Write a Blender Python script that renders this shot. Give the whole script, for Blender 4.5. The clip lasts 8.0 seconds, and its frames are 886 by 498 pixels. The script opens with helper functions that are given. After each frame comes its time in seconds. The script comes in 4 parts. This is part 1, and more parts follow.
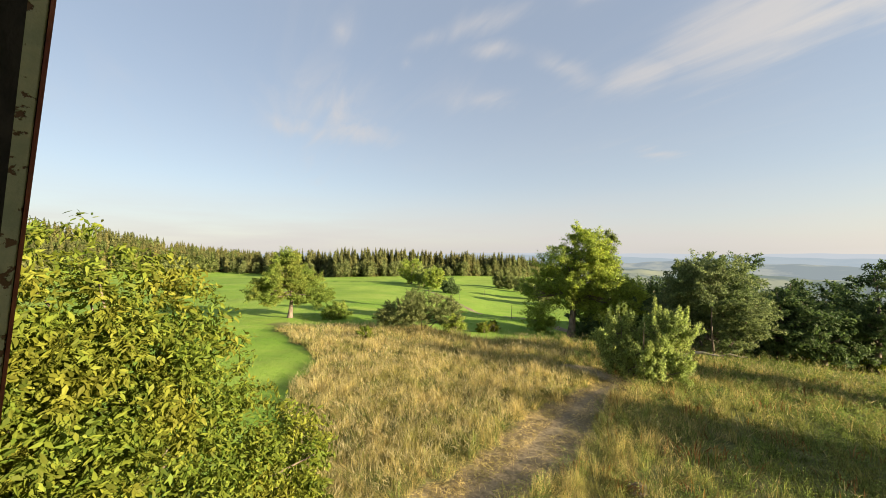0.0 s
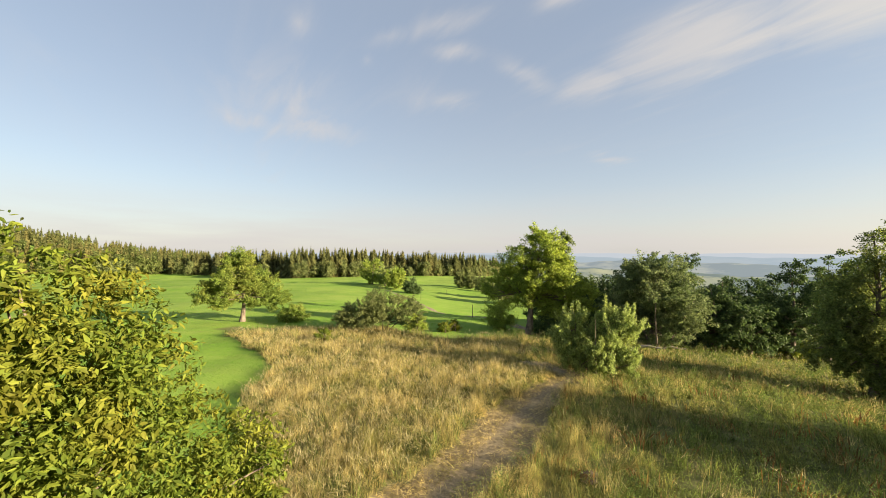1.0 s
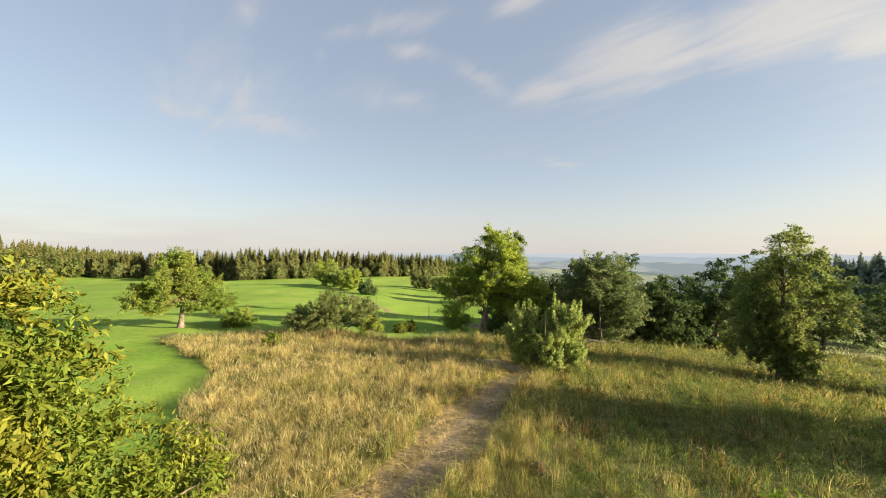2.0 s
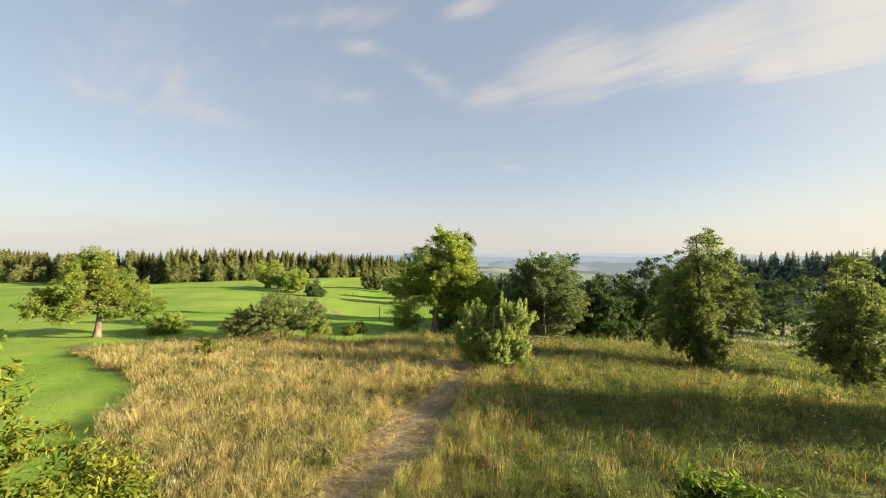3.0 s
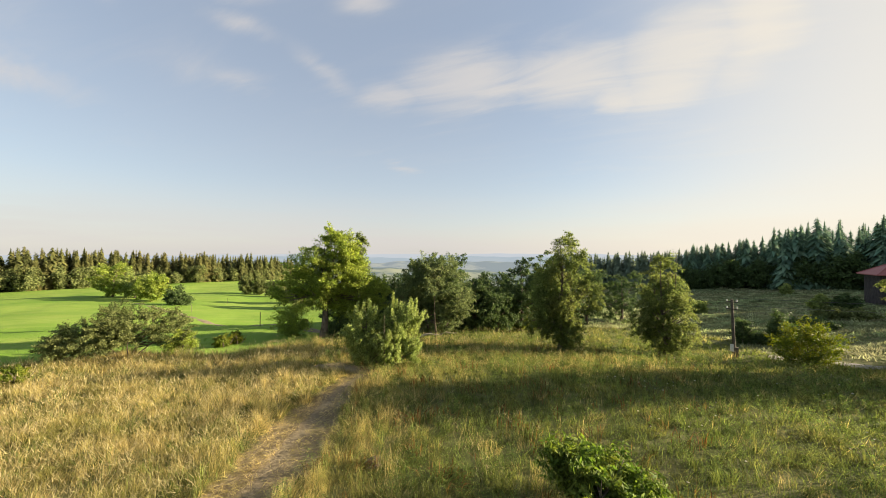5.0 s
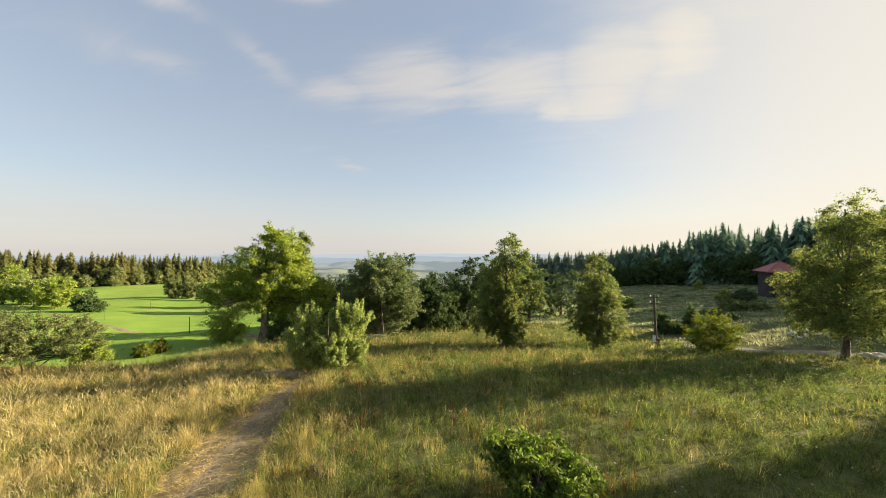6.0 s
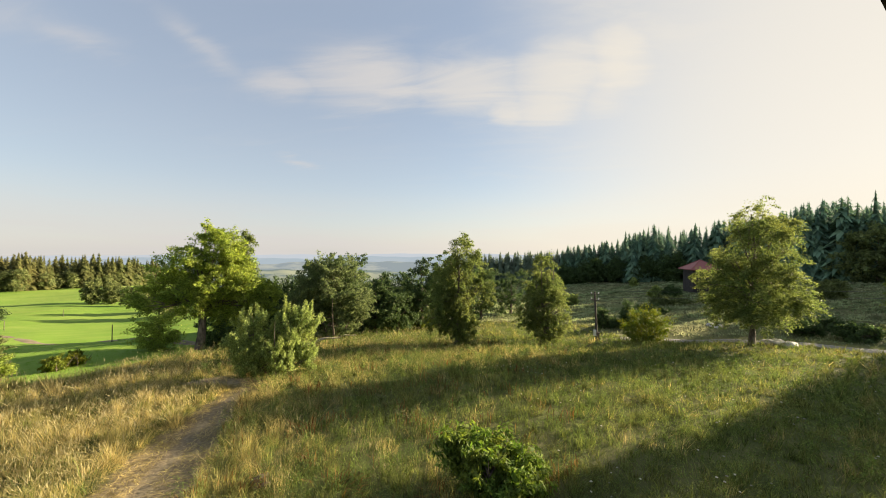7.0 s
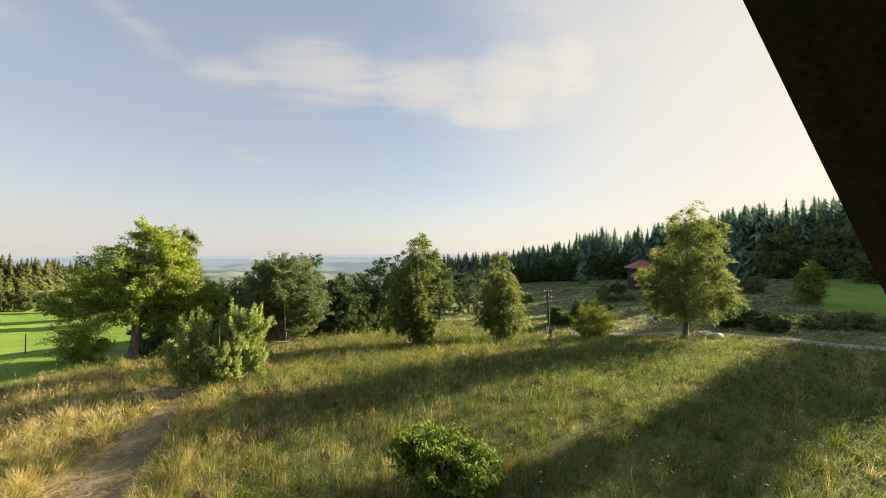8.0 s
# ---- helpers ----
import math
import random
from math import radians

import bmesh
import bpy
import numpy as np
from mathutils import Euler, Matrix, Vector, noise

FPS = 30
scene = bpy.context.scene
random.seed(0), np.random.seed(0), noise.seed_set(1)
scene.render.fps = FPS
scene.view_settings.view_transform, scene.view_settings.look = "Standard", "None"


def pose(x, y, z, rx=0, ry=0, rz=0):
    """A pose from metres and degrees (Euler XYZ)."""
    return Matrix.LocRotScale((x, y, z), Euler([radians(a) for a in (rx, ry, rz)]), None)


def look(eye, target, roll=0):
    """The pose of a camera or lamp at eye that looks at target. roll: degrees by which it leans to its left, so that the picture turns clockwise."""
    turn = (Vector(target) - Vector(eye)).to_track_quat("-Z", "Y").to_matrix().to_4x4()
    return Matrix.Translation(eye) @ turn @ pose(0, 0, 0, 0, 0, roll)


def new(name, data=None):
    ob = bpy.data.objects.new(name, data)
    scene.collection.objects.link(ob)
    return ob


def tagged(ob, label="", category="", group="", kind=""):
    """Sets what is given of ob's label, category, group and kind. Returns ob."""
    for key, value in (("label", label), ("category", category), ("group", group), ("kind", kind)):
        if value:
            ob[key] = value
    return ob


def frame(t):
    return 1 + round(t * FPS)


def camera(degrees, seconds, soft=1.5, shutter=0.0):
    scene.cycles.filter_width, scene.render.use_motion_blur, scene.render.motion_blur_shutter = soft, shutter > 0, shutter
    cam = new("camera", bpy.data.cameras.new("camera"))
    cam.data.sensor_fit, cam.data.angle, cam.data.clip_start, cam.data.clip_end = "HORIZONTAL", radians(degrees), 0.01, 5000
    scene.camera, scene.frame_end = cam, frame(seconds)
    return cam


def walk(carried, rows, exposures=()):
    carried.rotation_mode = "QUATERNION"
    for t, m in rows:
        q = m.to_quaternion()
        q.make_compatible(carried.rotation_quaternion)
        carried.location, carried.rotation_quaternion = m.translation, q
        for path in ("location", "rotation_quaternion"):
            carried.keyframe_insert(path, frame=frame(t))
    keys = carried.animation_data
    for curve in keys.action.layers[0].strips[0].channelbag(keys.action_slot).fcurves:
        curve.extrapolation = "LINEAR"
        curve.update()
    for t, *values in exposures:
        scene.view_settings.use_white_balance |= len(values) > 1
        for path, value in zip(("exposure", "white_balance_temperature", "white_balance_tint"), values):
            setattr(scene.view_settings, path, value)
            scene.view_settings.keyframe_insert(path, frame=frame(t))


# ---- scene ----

# the camera pans in the opening of an attic gable, 6.5 m over the meadow
cam = camera(102.35, 8.0, 0.8)
PATH = [(0.0, -0.245, 0.285, 6.495, 0.12, 0.00, 0.00), (0.5, -0.237, 0.272, 6.508, 0.11, -0.02, -2.96),
        (1.0, -0.222, 0.245, 6.513, 0.12, 0.00, -6.13), (2.5, -0.128, 0.177, 6.502, 0.20, -0.01, -16.81),
        (3.0, -0.096, 0.128, 6.504, 0.21, -0.01, -20.79), (3.5, -0.071, 0.088, 6.499, 0.27, 0.01, -24.94),
        (4.0, -0.035, 0.036, 6.489, 0.29, -0.01, -29.09), (4.5, 0.000, 0.000, 6.495, 0.29, 0.00, -33.35),
        (6.0, 0.058, -0.134, 6.507, 0.30, -0.03, -45.80), (6.5, 0.044, -0.180, 6.512, 0.28, -0.03, -49.68),
        (7.0, 0.017, -0.208, 6.500, 0.31, 0.00, -53.27), (7.5, 0.012, -0.245, 6.482, 0.33, 0.04, -56.67),
        (8.0, 0.062, -0.312, 6.495, 0.33, 0.04, -59.82)]
EXPOSURE, KELVIN, TINT = 2.04, 6800, 8
walk(cam, [(t, pose(x, y, z, 90 + p, r, yaw)) for t, x, y, z, p, r, yaw in PATH], [(0.0, EXPOSURE, KELVIN, TINT), (8.0, EXPOSURE, KELVIN, TINT)])

# ---- sky, sun ----
SUN_AZ, SUN_EL = -119.0, 14.0     # azimuth counted left from +y, so the sun stands to the right and a little behind


def bearing(az, el=0.0):
    a, e = radians(az), radians(el)
    return Vector((-math.sin(a) * math.cos(e), math.cos(a) * math.cos(e), math.sin(e)))


class Nodes:
    """Short hand for node trees."""

    def __init__(self, tree):
        self.t = tree
        tree.nodes.clear()

    def add(self, kind, props=None, **inputs):
        n = self.t.nodes.new(kind)
        for k, v in (props or {}).items():
            setattr(n, k, v)
        for k, v in inputs.items():
            key = int(k[1:]) if k[0] == "i" and k[1:].isdigit() else k.replace("_", " ")
            sock = n.inputs[key]
            if isinstance(v, bpy.types.NodeSocket):
                self.t.links.new(v, sock)
            else:
                sock.default_value = v
        return n

    def math(self, op, a, b=0.0, clamp=False):
        return self.add("ShaderNodeMath", {"operation": op, "use_clamp": clamp}, i0=a, i1=b).outputs[0]

    def mix(self, f, a, b, kind="MIX"):
        n = self.add("ShaderNodeMix", {"data_type": "RGBA", "blend_type": kind})
        for k, v in ((0, f), (6, a), (7, b)):
            if isinstance(v, bpy.types.NodeSocket):
                self.t.links.new(v, n.inputs[k])
            elif k == 0:
                n.inputs[k].default_value = v
            else:
                n.inputs[k].default_value = (*v, 1) if len(v) == 3 else v
        return n.outputs[2]

    def ramp(self, f, lo, hi, a=0.0, b=1.0):
        return self.add("ShaderNodeMapRange", {"interpolation_type": "SMOOTHSTEP"}, Value=f, From_Min=lo, From_Max=hi, To_Min=a, To_Max=b).outputs[0]

    def noise(self, vec, scale, detail=4.0, rough=0.55, distort=0.0):
        return self.add("ShaderNodeTexNoise", None, Vector=vec, Scale=scale, Detail=detail, Roughness=rough, Distortion=distort).outputs[0]


SKY_STRENGTH = 0.06
world = bpy.data.worlds.new("sky")
scene.world = world
world.use_nodes = True
w = Nodes(world.node_tree)
sky = w.add("ShaderNodeTexSky", {"sky_type": "NISHITA", "sun_disc": False, "sun_elevation": radians(SUN_EL), "sun_rotation": radians(-SUN_AZ),
                                 "altitude": 600.0, "air_density": 1.0, "dust_density": 0.9, "ozone_density": 1.4})
way = w.add("ShaderNodeTexCoord").outputs["Generated"]
sep = w.add("ShaderNodeSeparateXYZ", None, Vector=way)
up = sep.outputs[2]
# cirrus: long feathered strokes, each from one bearing to another (azimuth, elevation, azimuth, elevation, half width, density)
MAIN_BAND = [(-23.3, 21.5, -34.8, 23.5, 2.1, 0.7), (-31.2, 23.9, -52.2, 25.6, 3.8, 0.95), (-48.1, 25.4, -66.7, 24.8, 4.5, 1.0), (-63.5, 25.3, -77.7, 25.2, 4.3, 1.0),
             (-75.2, 25.5, -83.1, 25.4, 4.3, 0.9), (-58.9, 21.8, -67.4, 20.1, 1.9, 0.9), (-63.5, 20.9, -75.2, 21.5, 3.1, 0.9), (-73.7, 22.0, -82.0, 24.0, 3.6, 0.7),
             (-52.2, 28.7, -82.0, 23.0, 10.4, 0.4), (-52.2, 28.4, -96.3, 28.4, 7.8, 0.4), (-72.8, 26.3, -84.2, 29.0, 2.4, 0.6), (-66.7, 14.3, -83.4, 15.1, 1.2, 0.3)]
WISPS = [(-4.1, 29.2, -13.8, 28.2, 1.2, 0.6), (-13.0, 28.4, -24.0, 22.5, 1.4, 0.55), (-20.5, 33.0, -29.4, 34.8, 1.2, 0.6), (7.9, 27.4, 4.7, 27.4, 1.0, 0.4),
         (-2.7, 22.9, -13.0, 22.0, 1.9, 0.45), (-28.1, 13.6, -33.9, 13.2, 0.6, 0.6), (27.2, 18.1, 17.1, 17.2, 1.6, 0.6), (19.5, 17.3, 6.2, 17.5, 1.4, 0.65),
         (25.7, 20.3, 7.6, 21.0, 4.3, 0.45), (17.9, 31.1, 12.9, 31.4, 2.1, 0.4), (7.6, 29.1, -1.5, 31.4, 1.2, 0.5), (0.4, 30.7, -13.9, 33.9, 1.4, 0.6),
         (7.6, 22.5, -12.2, 22.6, 2.6, 0.3), (36.3, 2.3, 34.3, 2.4, 0.8, 0.6)]


def vec(op, a, b):
    n = w.add("ShaderNodeVectorMath", {"operation": op}, i0=a, i1=b)
    return n.outputs[1] if op == "DOT_PRODUCT" else n.outputs[0]


den = w.math("ADD", w.math("MAXIMUM", up, 0.0), 0.12)
flat = w.add("ShaderNodeCombineXYZ", None, X=w.math("DIVIDE", sep.outputs[0], den), Y=w.math("DIVIDE", sep.outputs[1], den), Z=0.0).outputs[0]
aligned = w.add("ShaderNodeMapping", None, Vector=flat, Rotation=(0, 0, radians(62))).outputs[0]
turned = w.add("ShaderNodeMapping", None, Vector=aligned, Scale=(0.5, 1.7, 1)).outputs[0]
streak = w.noise(turned, 2.4, 9.0, 0.6, 0.9)
soft = w.noise(turned, 0.6, 4.0, 0.5, 0.3)
ruffle = w.add("ShaderNodeTexNoise", None, Vector=turned, Scale=1.7, Detail=8.0, Roughness=0.62).outputs[1]
frayed = vec("ADD", way, vec("MULTIPLY", vec("SUBTRACT", ruffle, (0.5, 0.5, 0.5)), (0.1, 0.1, 0.09)))
bank = 0.0
for az0, el0, az1, el1, wide, power in MAIN_BAND + WISPS:
    p, q = bearing(az0, el0), bearing(az1, el1)
    mid = (p + q).normalized()
    along = (q - p).normalized()
    across = mid.cross(along).normalized()
    u = vec("DOT_PRODUCT", vec("SUBTRACT", frayed, mid), along / ((q - p).length * 0.8))
    v = vec("DOT_PRODUCT", frayed, across / math.sin(radians(wide * 1.9)))
    near = w.math("SUBTRACT", 1.0, w.math("SQRT", w.math("ADD", w.math("MULTIPLY", u, u), w.math("MULTIPLY", v, v))), True)
    blob = w.math("MULTIPLY", near, power)
    bank = blob if bank == 0.0 else w.math("MAXIMUM", bank, blob)
cloud = w.math("MULTIPLY", w.ramp(w.math("ADD", w.math("MULTIPLY", streak, 0.9), w.math("MULTIPLY", bank, 0.62)), 0.42, 1.05), w.ramp(bank, 0.0, 0.5, 0.0, 0.66), True)
cloud = w.math("ADD", cloud, w.math("MULTIPLY", w.ramp(streak, 0.45, 0.8), w.ramp(soft, 0.42, 0.7, 0.04, 0.22)), True)
low = w.ramp(up, -0.02, 0.2, 0.95, 0.0)                 # pale haze over the horizon
cloud = w.math("MAXIMUM", cloud, w.math("MULTIPLY", low, w.ramp(w.noise(w.add("ShaderNodeMapping", None, Vector=way, Scale=(1, 1, 9)).outputs[0], 2.2, 5), 0.3, 0.65, 0.55, 1.0)))
glow = w.ramp(w.add("ShaderNodeVectorMath", {"operation": "DOT_PRODUCT"}, i0=way, i1=bearing(SUN_AZ, 12)).outputs[1], 0.0, 1.0)
near_sun = w.ramp(w.add("ShaderNodeVectorMath", {"operation": "DOT_PRODUCT"}, i0=way, i1=bearing(SUN_AZ, 12)).outputs[1], 0.46, 1.0)
white = w.mix(glow, (2.85, 2.72, 2.74), (3.85, 3.55, 3.1))
veil = w.mix(w.math("ADD", 0.66, w.math("MULTIPLY", near_sun, 0.3)), sky.outputs[0], w.mix(near_sun, w.mix(w.ramp(up, 0.1, 0.55), (2.2, 2.35, 2.66), (1.68, 1.93, 2.46)), (3.55, 3.36, 3.08)))
final = w.mix(cloud, veil, white)
bg = w.add("ShaderNodeBackground", None, Color=final, Strength=SKY_STRENGTH)
w.t.links.new(bg.outputs[0], w.add("ShaderNodeOutputWorld").inputs[0])

sun = new("sun", bpy.data.lights.new("sun", "SUN"))
sun.data.energy, sun.data.angle, sun.data.color = 4.7, radians(0.6), (1.0, 0.83, 0.6)
sun.matrix_world = look(bearing(SUN_AZ, SUN_EL) * 100, (0, 0, 0))


# ---- materials ----
def material(name):
    m = bpy.data.materials.new(name)
    m.use_nodes = True
    return m, Nodes(m.node_tree)


def finish(m, n, shader):
    n.t.links.new(shader, n.add("ShaderNodeOutputMaterial").inputs[0])
    return m


def leaf_material(name, a, b, c, patch=1.2, through_=0.35, rough=0.6, vary=0.4, tuft=0.0):
    """Leaves or blades: three colours over single pieces and over patches, half see-through to light."""
    m, n = material(name)
    geo = n.add("ShaderNodeNewGeometry")
    pos = geo.outputs["Position"]
    rnd = geo.outputs["Random Per Island"]
    big = n.noise(pos, patch, 3)
    col = n.mix(rnd, a, b)
    col = n.mix(n.ramp(big, 0.42, 0.68, 0.0, 0.85), col, c)
    dark = n.ramp(n.math("FRACT", n.math("MULTIPLY", rnd, 7.31)), 0.0, 1.0, 0.95 - vary, 0.95 + vary)
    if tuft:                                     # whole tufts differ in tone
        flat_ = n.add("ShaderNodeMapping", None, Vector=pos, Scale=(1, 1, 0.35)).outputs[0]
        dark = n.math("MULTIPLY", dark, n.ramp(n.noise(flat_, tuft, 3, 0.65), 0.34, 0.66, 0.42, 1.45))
    hsv = n.add("ShaderNodeHueSaturation", None, Color=col, Value=dark)
    col = hsv.outputs[0]
    bs = n.add("ShaderNodeBsdfPrincipled", None, Base_Color=col, Roughness=rough)
    bs.inputs["Specular IOR Level"].default_value = 0.12
    lit = n.add("ShaderNodeHueSaturation", None, Color=col, Saturation=1.12, Value=1.3).outputs[0]
    tr = n.add("ShaderNodeBsdfTranslucent", None, Color=lit)
    mix = n.add("ShaderNodeMixShader", None, i0=through_, i1=bs.outputs[0], i2=tr.outputs[0])
    return finish(m, n, mix.outputs[0])


def bark_material(name, a, b, scale=6.0):
    m, n = material(name)
    pos = n.add("ShaderNodeNewGeometry").outputs["Position"]
    long = n.add("ShaderNodeMapping", None, Vector=pos, Scale=(1, 1, 0.25)).outputs[0]
    f = n.noise(long, scale, 6, 0.65)
    col = n.mix(n.ramp(f, 0.35, 0.65), a, b)
    bump = n.add("ShaderNodeBump", None, Strength=0.6, Distance=0.03, Height=f)
    bs = n.add("ShaderNodeBsdfPrincipled", None, Base_Color=col, Roughness=0.9, Normal=bump.outputs[0])
    return finish(m, n, bs.outputs[0])


M_LEAF_NEAR = leaf_material("leaf_yellow_green", (0.088, 0.138, 0.02), (0.155, 0.187, 0.026), (0.185, 0.184, 0.026), 1.1, 0.34, vary=0.35)
M_LEAF_ASH = leaf_material("leaf_bright", (0.24, 0.315, 0.07), (0.36, 0.4, 0.09), (0.2, 0.27, 0.062), 0.6, 0.55)
M_LEAF_HAW = leaf_material("leaf_fresh", (0.13, 0.2, 0.04), (0.22, 0.28, 0.058), (0.24, 0.26, 0.058), 0.5, 0.42)
M_LEAF_GREY = leaf_material("leaf_grey", (0.136, 0.172, 0.06), (0.212, 0.23, 0.088), (0.128, 0.156, 0.056), 0.5, 0.38)
M_LEAF_BUSH = leaf_material("leaf_bush", (0.22, 0.29, 0.098), (0.335, 0.385, 0.135), (0.285, 0.325, 0.098), 0.8, 0.52)
M_LEAF_SMALL = leaf_material("leaf_deep", (0.0991, 0.171, 0.0324), (0.171, 0.236, 0.0459), (0.213, 0.249, 0.0486), 1.5, 0.35)
M_LEAF_DARK = leaf_material("leaf_dark", (0.058, 0.1, 0.038), (0.105, 0.146, 0.05), (0.077, 0.117, 0.04), 0.4, 0.32)
M_LEAF_WILLOW = leaf_material("leaf_willow", (0.138, 0.182, 0.074), (0.212, 0.245, 0.106), (0.115, 0.16, 0.06), 0.5, 0.42)
M_LEAF_BIRCH = leaf_material("leaf_birch", (0.119, 0.167, 0.0508), (0.188, 0.223, 0.0726), (0.202, 0.223, 0.0726), 0.5, 0.55)
M_SPRUCE = leaf_material("spruce_needles", (0.0812, 0.0999, 0.0344), (0.143, 0.148, 0.0503), (0.177, 0.159, 0.0529), 0.03, 0.2, 0.8, vary=0.2)
# haze and blue shade put into the colour: needles raised paler and bluer
M_SPRUCE_BLUED = leaf_material("haze_blued_needles", (0.12, 0.215, 0.15), (0.22, 0.32, 0.195), (0.17, 0.265, 0.16), 0.05, 0.2, 0.8)
# needles lightened so that the colour itself carries the haze of distance
M_SPRUCE_FAR = leaf_material("haze_tinted_needles", (0.15, 0.205, 0.145), (0.24, 0.29, 0.19), (0.2, 0.25, 0.165), 0.05, 0.2, 0.8, vary=0.2)
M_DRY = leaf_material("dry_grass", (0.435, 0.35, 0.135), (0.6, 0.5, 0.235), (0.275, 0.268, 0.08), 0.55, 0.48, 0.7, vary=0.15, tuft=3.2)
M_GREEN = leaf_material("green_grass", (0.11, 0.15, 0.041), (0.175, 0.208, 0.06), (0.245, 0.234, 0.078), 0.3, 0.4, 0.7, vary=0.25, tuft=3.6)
M_MOWN = leaf_material("mown_grass", (0.125, 0.25, 0.033), (0.165, 0.3, 0.045), (0.145, 0.275, 0.04), 0.2, 0.4, 0.7, vary=0.12)
M_PASTURE = leaf_material("pasture_grass", (0.19, 0.25, 0.12), (0.29, 0.33, 0.17), (0.37, 0.36, 0.21), 0.12, 0.4, 0.8, vary=0.15, tuft=0.6)
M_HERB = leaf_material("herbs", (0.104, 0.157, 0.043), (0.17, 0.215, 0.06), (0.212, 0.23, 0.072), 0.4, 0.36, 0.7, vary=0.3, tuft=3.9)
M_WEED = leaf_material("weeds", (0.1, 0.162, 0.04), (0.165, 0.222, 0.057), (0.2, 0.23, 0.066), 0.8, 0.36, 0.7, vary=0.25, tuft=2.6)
M_SEED = leaf_material("seed_heads", (0.424, 0.362, 0.187), (0.573, 0.499, 0.287), (0.424, 0.374, 0.187), 0.4, 0.45, 0.8, vary=0.2)
M_RED = leaf_material("sorrel", (0.164, 0.0819, 0.0328), (0.246, 0.14, 0.0573), (0.196, 0.14, 0.0491), 0.6, 0.3, 0.7)
M_FLOWER = leaf_material("white_umbels", (0.413, 0.39, 0.3), (0.525, 0.495, 0.39), (0.375, 0.375, 0.27), 0.6, 0.3, 0.7)
M_BARK = bark_material("bark_brown", (0.06, 0.045, 0.03), (0.19, 0.15, 0.11))
M_BARK_PALE = bark_material("bark_pale", (0.16, 0.14, 0.11), (0.36, 0.32, 0.26), 3.0)
M_POLE = bark_material("pole_wood", (0.05, 0.04, 0.032), (0.12, 0.1, 0.08), 9.0)
M_HUTWALL = bark_material("tarred_boards", (0.02, 0.016, 0.016), (0.06, 0.05, 0.046), 7.0)
M_STONE_BROWN = bark_material("brown_stone", (0.07, 0.05, 0.035), (0.17, 0.125, 0.09), 4.0)
M_STONE = bark_material("pale_stone", (0.34, 0.32, 0.29), (0.66, 0.63, 0.58), 2.0)


# ---- the lie of the land ----
def smooth(lo, hi, v):
    t = np.clip((np.asarray(v, float) - lo) / (hi - lo), 0, 1)
    return t * t * (3 - 2 * t)


def wobble(x, y, s, seed=0):
    """Soft noise of about -1 to 1, with features of about s metres."""
    k = 2 * math.pi / s
    o = seed * 1.7
    return (np.sin(k * (0.8 * x + 0.6 * y) + o + 1.3 * np.sin(k * 0.57 * (y - 0.3 * x) + o)) +
            np.sin(k * (0.45 * y - 0.9 * x) * 1.31 + 2.1 * o + 1.1 * np.sin(k * 0.71 * (x + 0.2 * y))) +
            np.sin(k * (x * 0.3 + y * 1.1) * 1.83 + 0.7 * o)) / 2.4


def height(x, y):
    x, y = np.asarray(x, float), np.asarray(y, float)
    d = np.hypot(x, y)
    az = np.degrees(np.arctan2(-x, y))
    wide = np.where(az > -70, 65.0, 25.0)
    a = 0.4 + 2.3 * np.exp(-((az + 70) / wide) ** 2)
    z = -a * smooth(13, 46, d)
    b = 4.2 - 6.4 * smooth(-55, -115, az)
    far = np.clip(d - 42, 0, None)
    z = z - b * np.minimum(far, 200) / 100
    z = z - 2.3 * np.exp(-((az + 14) / 17) ** 2) * smooth(40, 60, d) * (1 - 0.6 * smooth(80, 200, d))
    z = z + 0.14 * np.clip(d - 240, 0, 260) * smooth(24, 54, az)          # wooded hill on the left
    gap = smooth(-12, -24, az) * smooth(-82, -68, az)
    z = z - gap * 0.14 * np.clip(d - 130, 0, 900)                          # the valley
    z = z - smooth(500, 1400, d) * (1 - gap) * 60
    z = z + 0.10 * wobble(x, y, 9, 1) * smooth(6, 20, d) + 0.45 * wobble(x, y, 46, 2) * smooth(50, 110, d)
    return z * smooth(-0.95, -0.4, np.cos(np.radians(az + 35)))


def path_x(y):
    """Centre line of the trodden path, for y from the house to the bush."""
    y = np.asarray(y, float)
    return 0.2 + (y - 9.45) * 0.93 + 0.28 * np.sin((y - 9) * 0.75) - 1.05 * np.clip(y - 17.5, 0, None) * smooth(17.5, 21, y)


def path_mask(x, y):
    wide = 1.2 + 0.2 * wobble(x, y, 2.3, 4) - 0.4 * smooth(10, 19, y)
    return (np.abs(x - path_x(y)) * 0.74 < wide) & (y > 2) & (y < 21.5)


def mown(x, y):
    """Mown field: beyond the far edge of the meadow, and left of its bent edge."""
    left = -4.4 - 0.45 * np.clip(y - 10, 0, 7) - 0.72 * np.clip(y - 21.5, 0, None) + 0.35 * wobble(x, y, 7, 6)
    far = 34.2 - 5.4 * smooth(-4, 3, x) + 0.6 * wobble(x, y, 11, 3)
    az = np.degrees(np.arctan2(-x, y))
    return ((x < left) | (y > far)) & (az > -24)


def meadow_end(x, y):
    az = np.degrees(np.arctan2(-x, y))
    return np.where(az > -24, 34.5, 46 - 9.9 * smooth(-74, -82, az) + 1.4 * smooth(-86, -104, az))


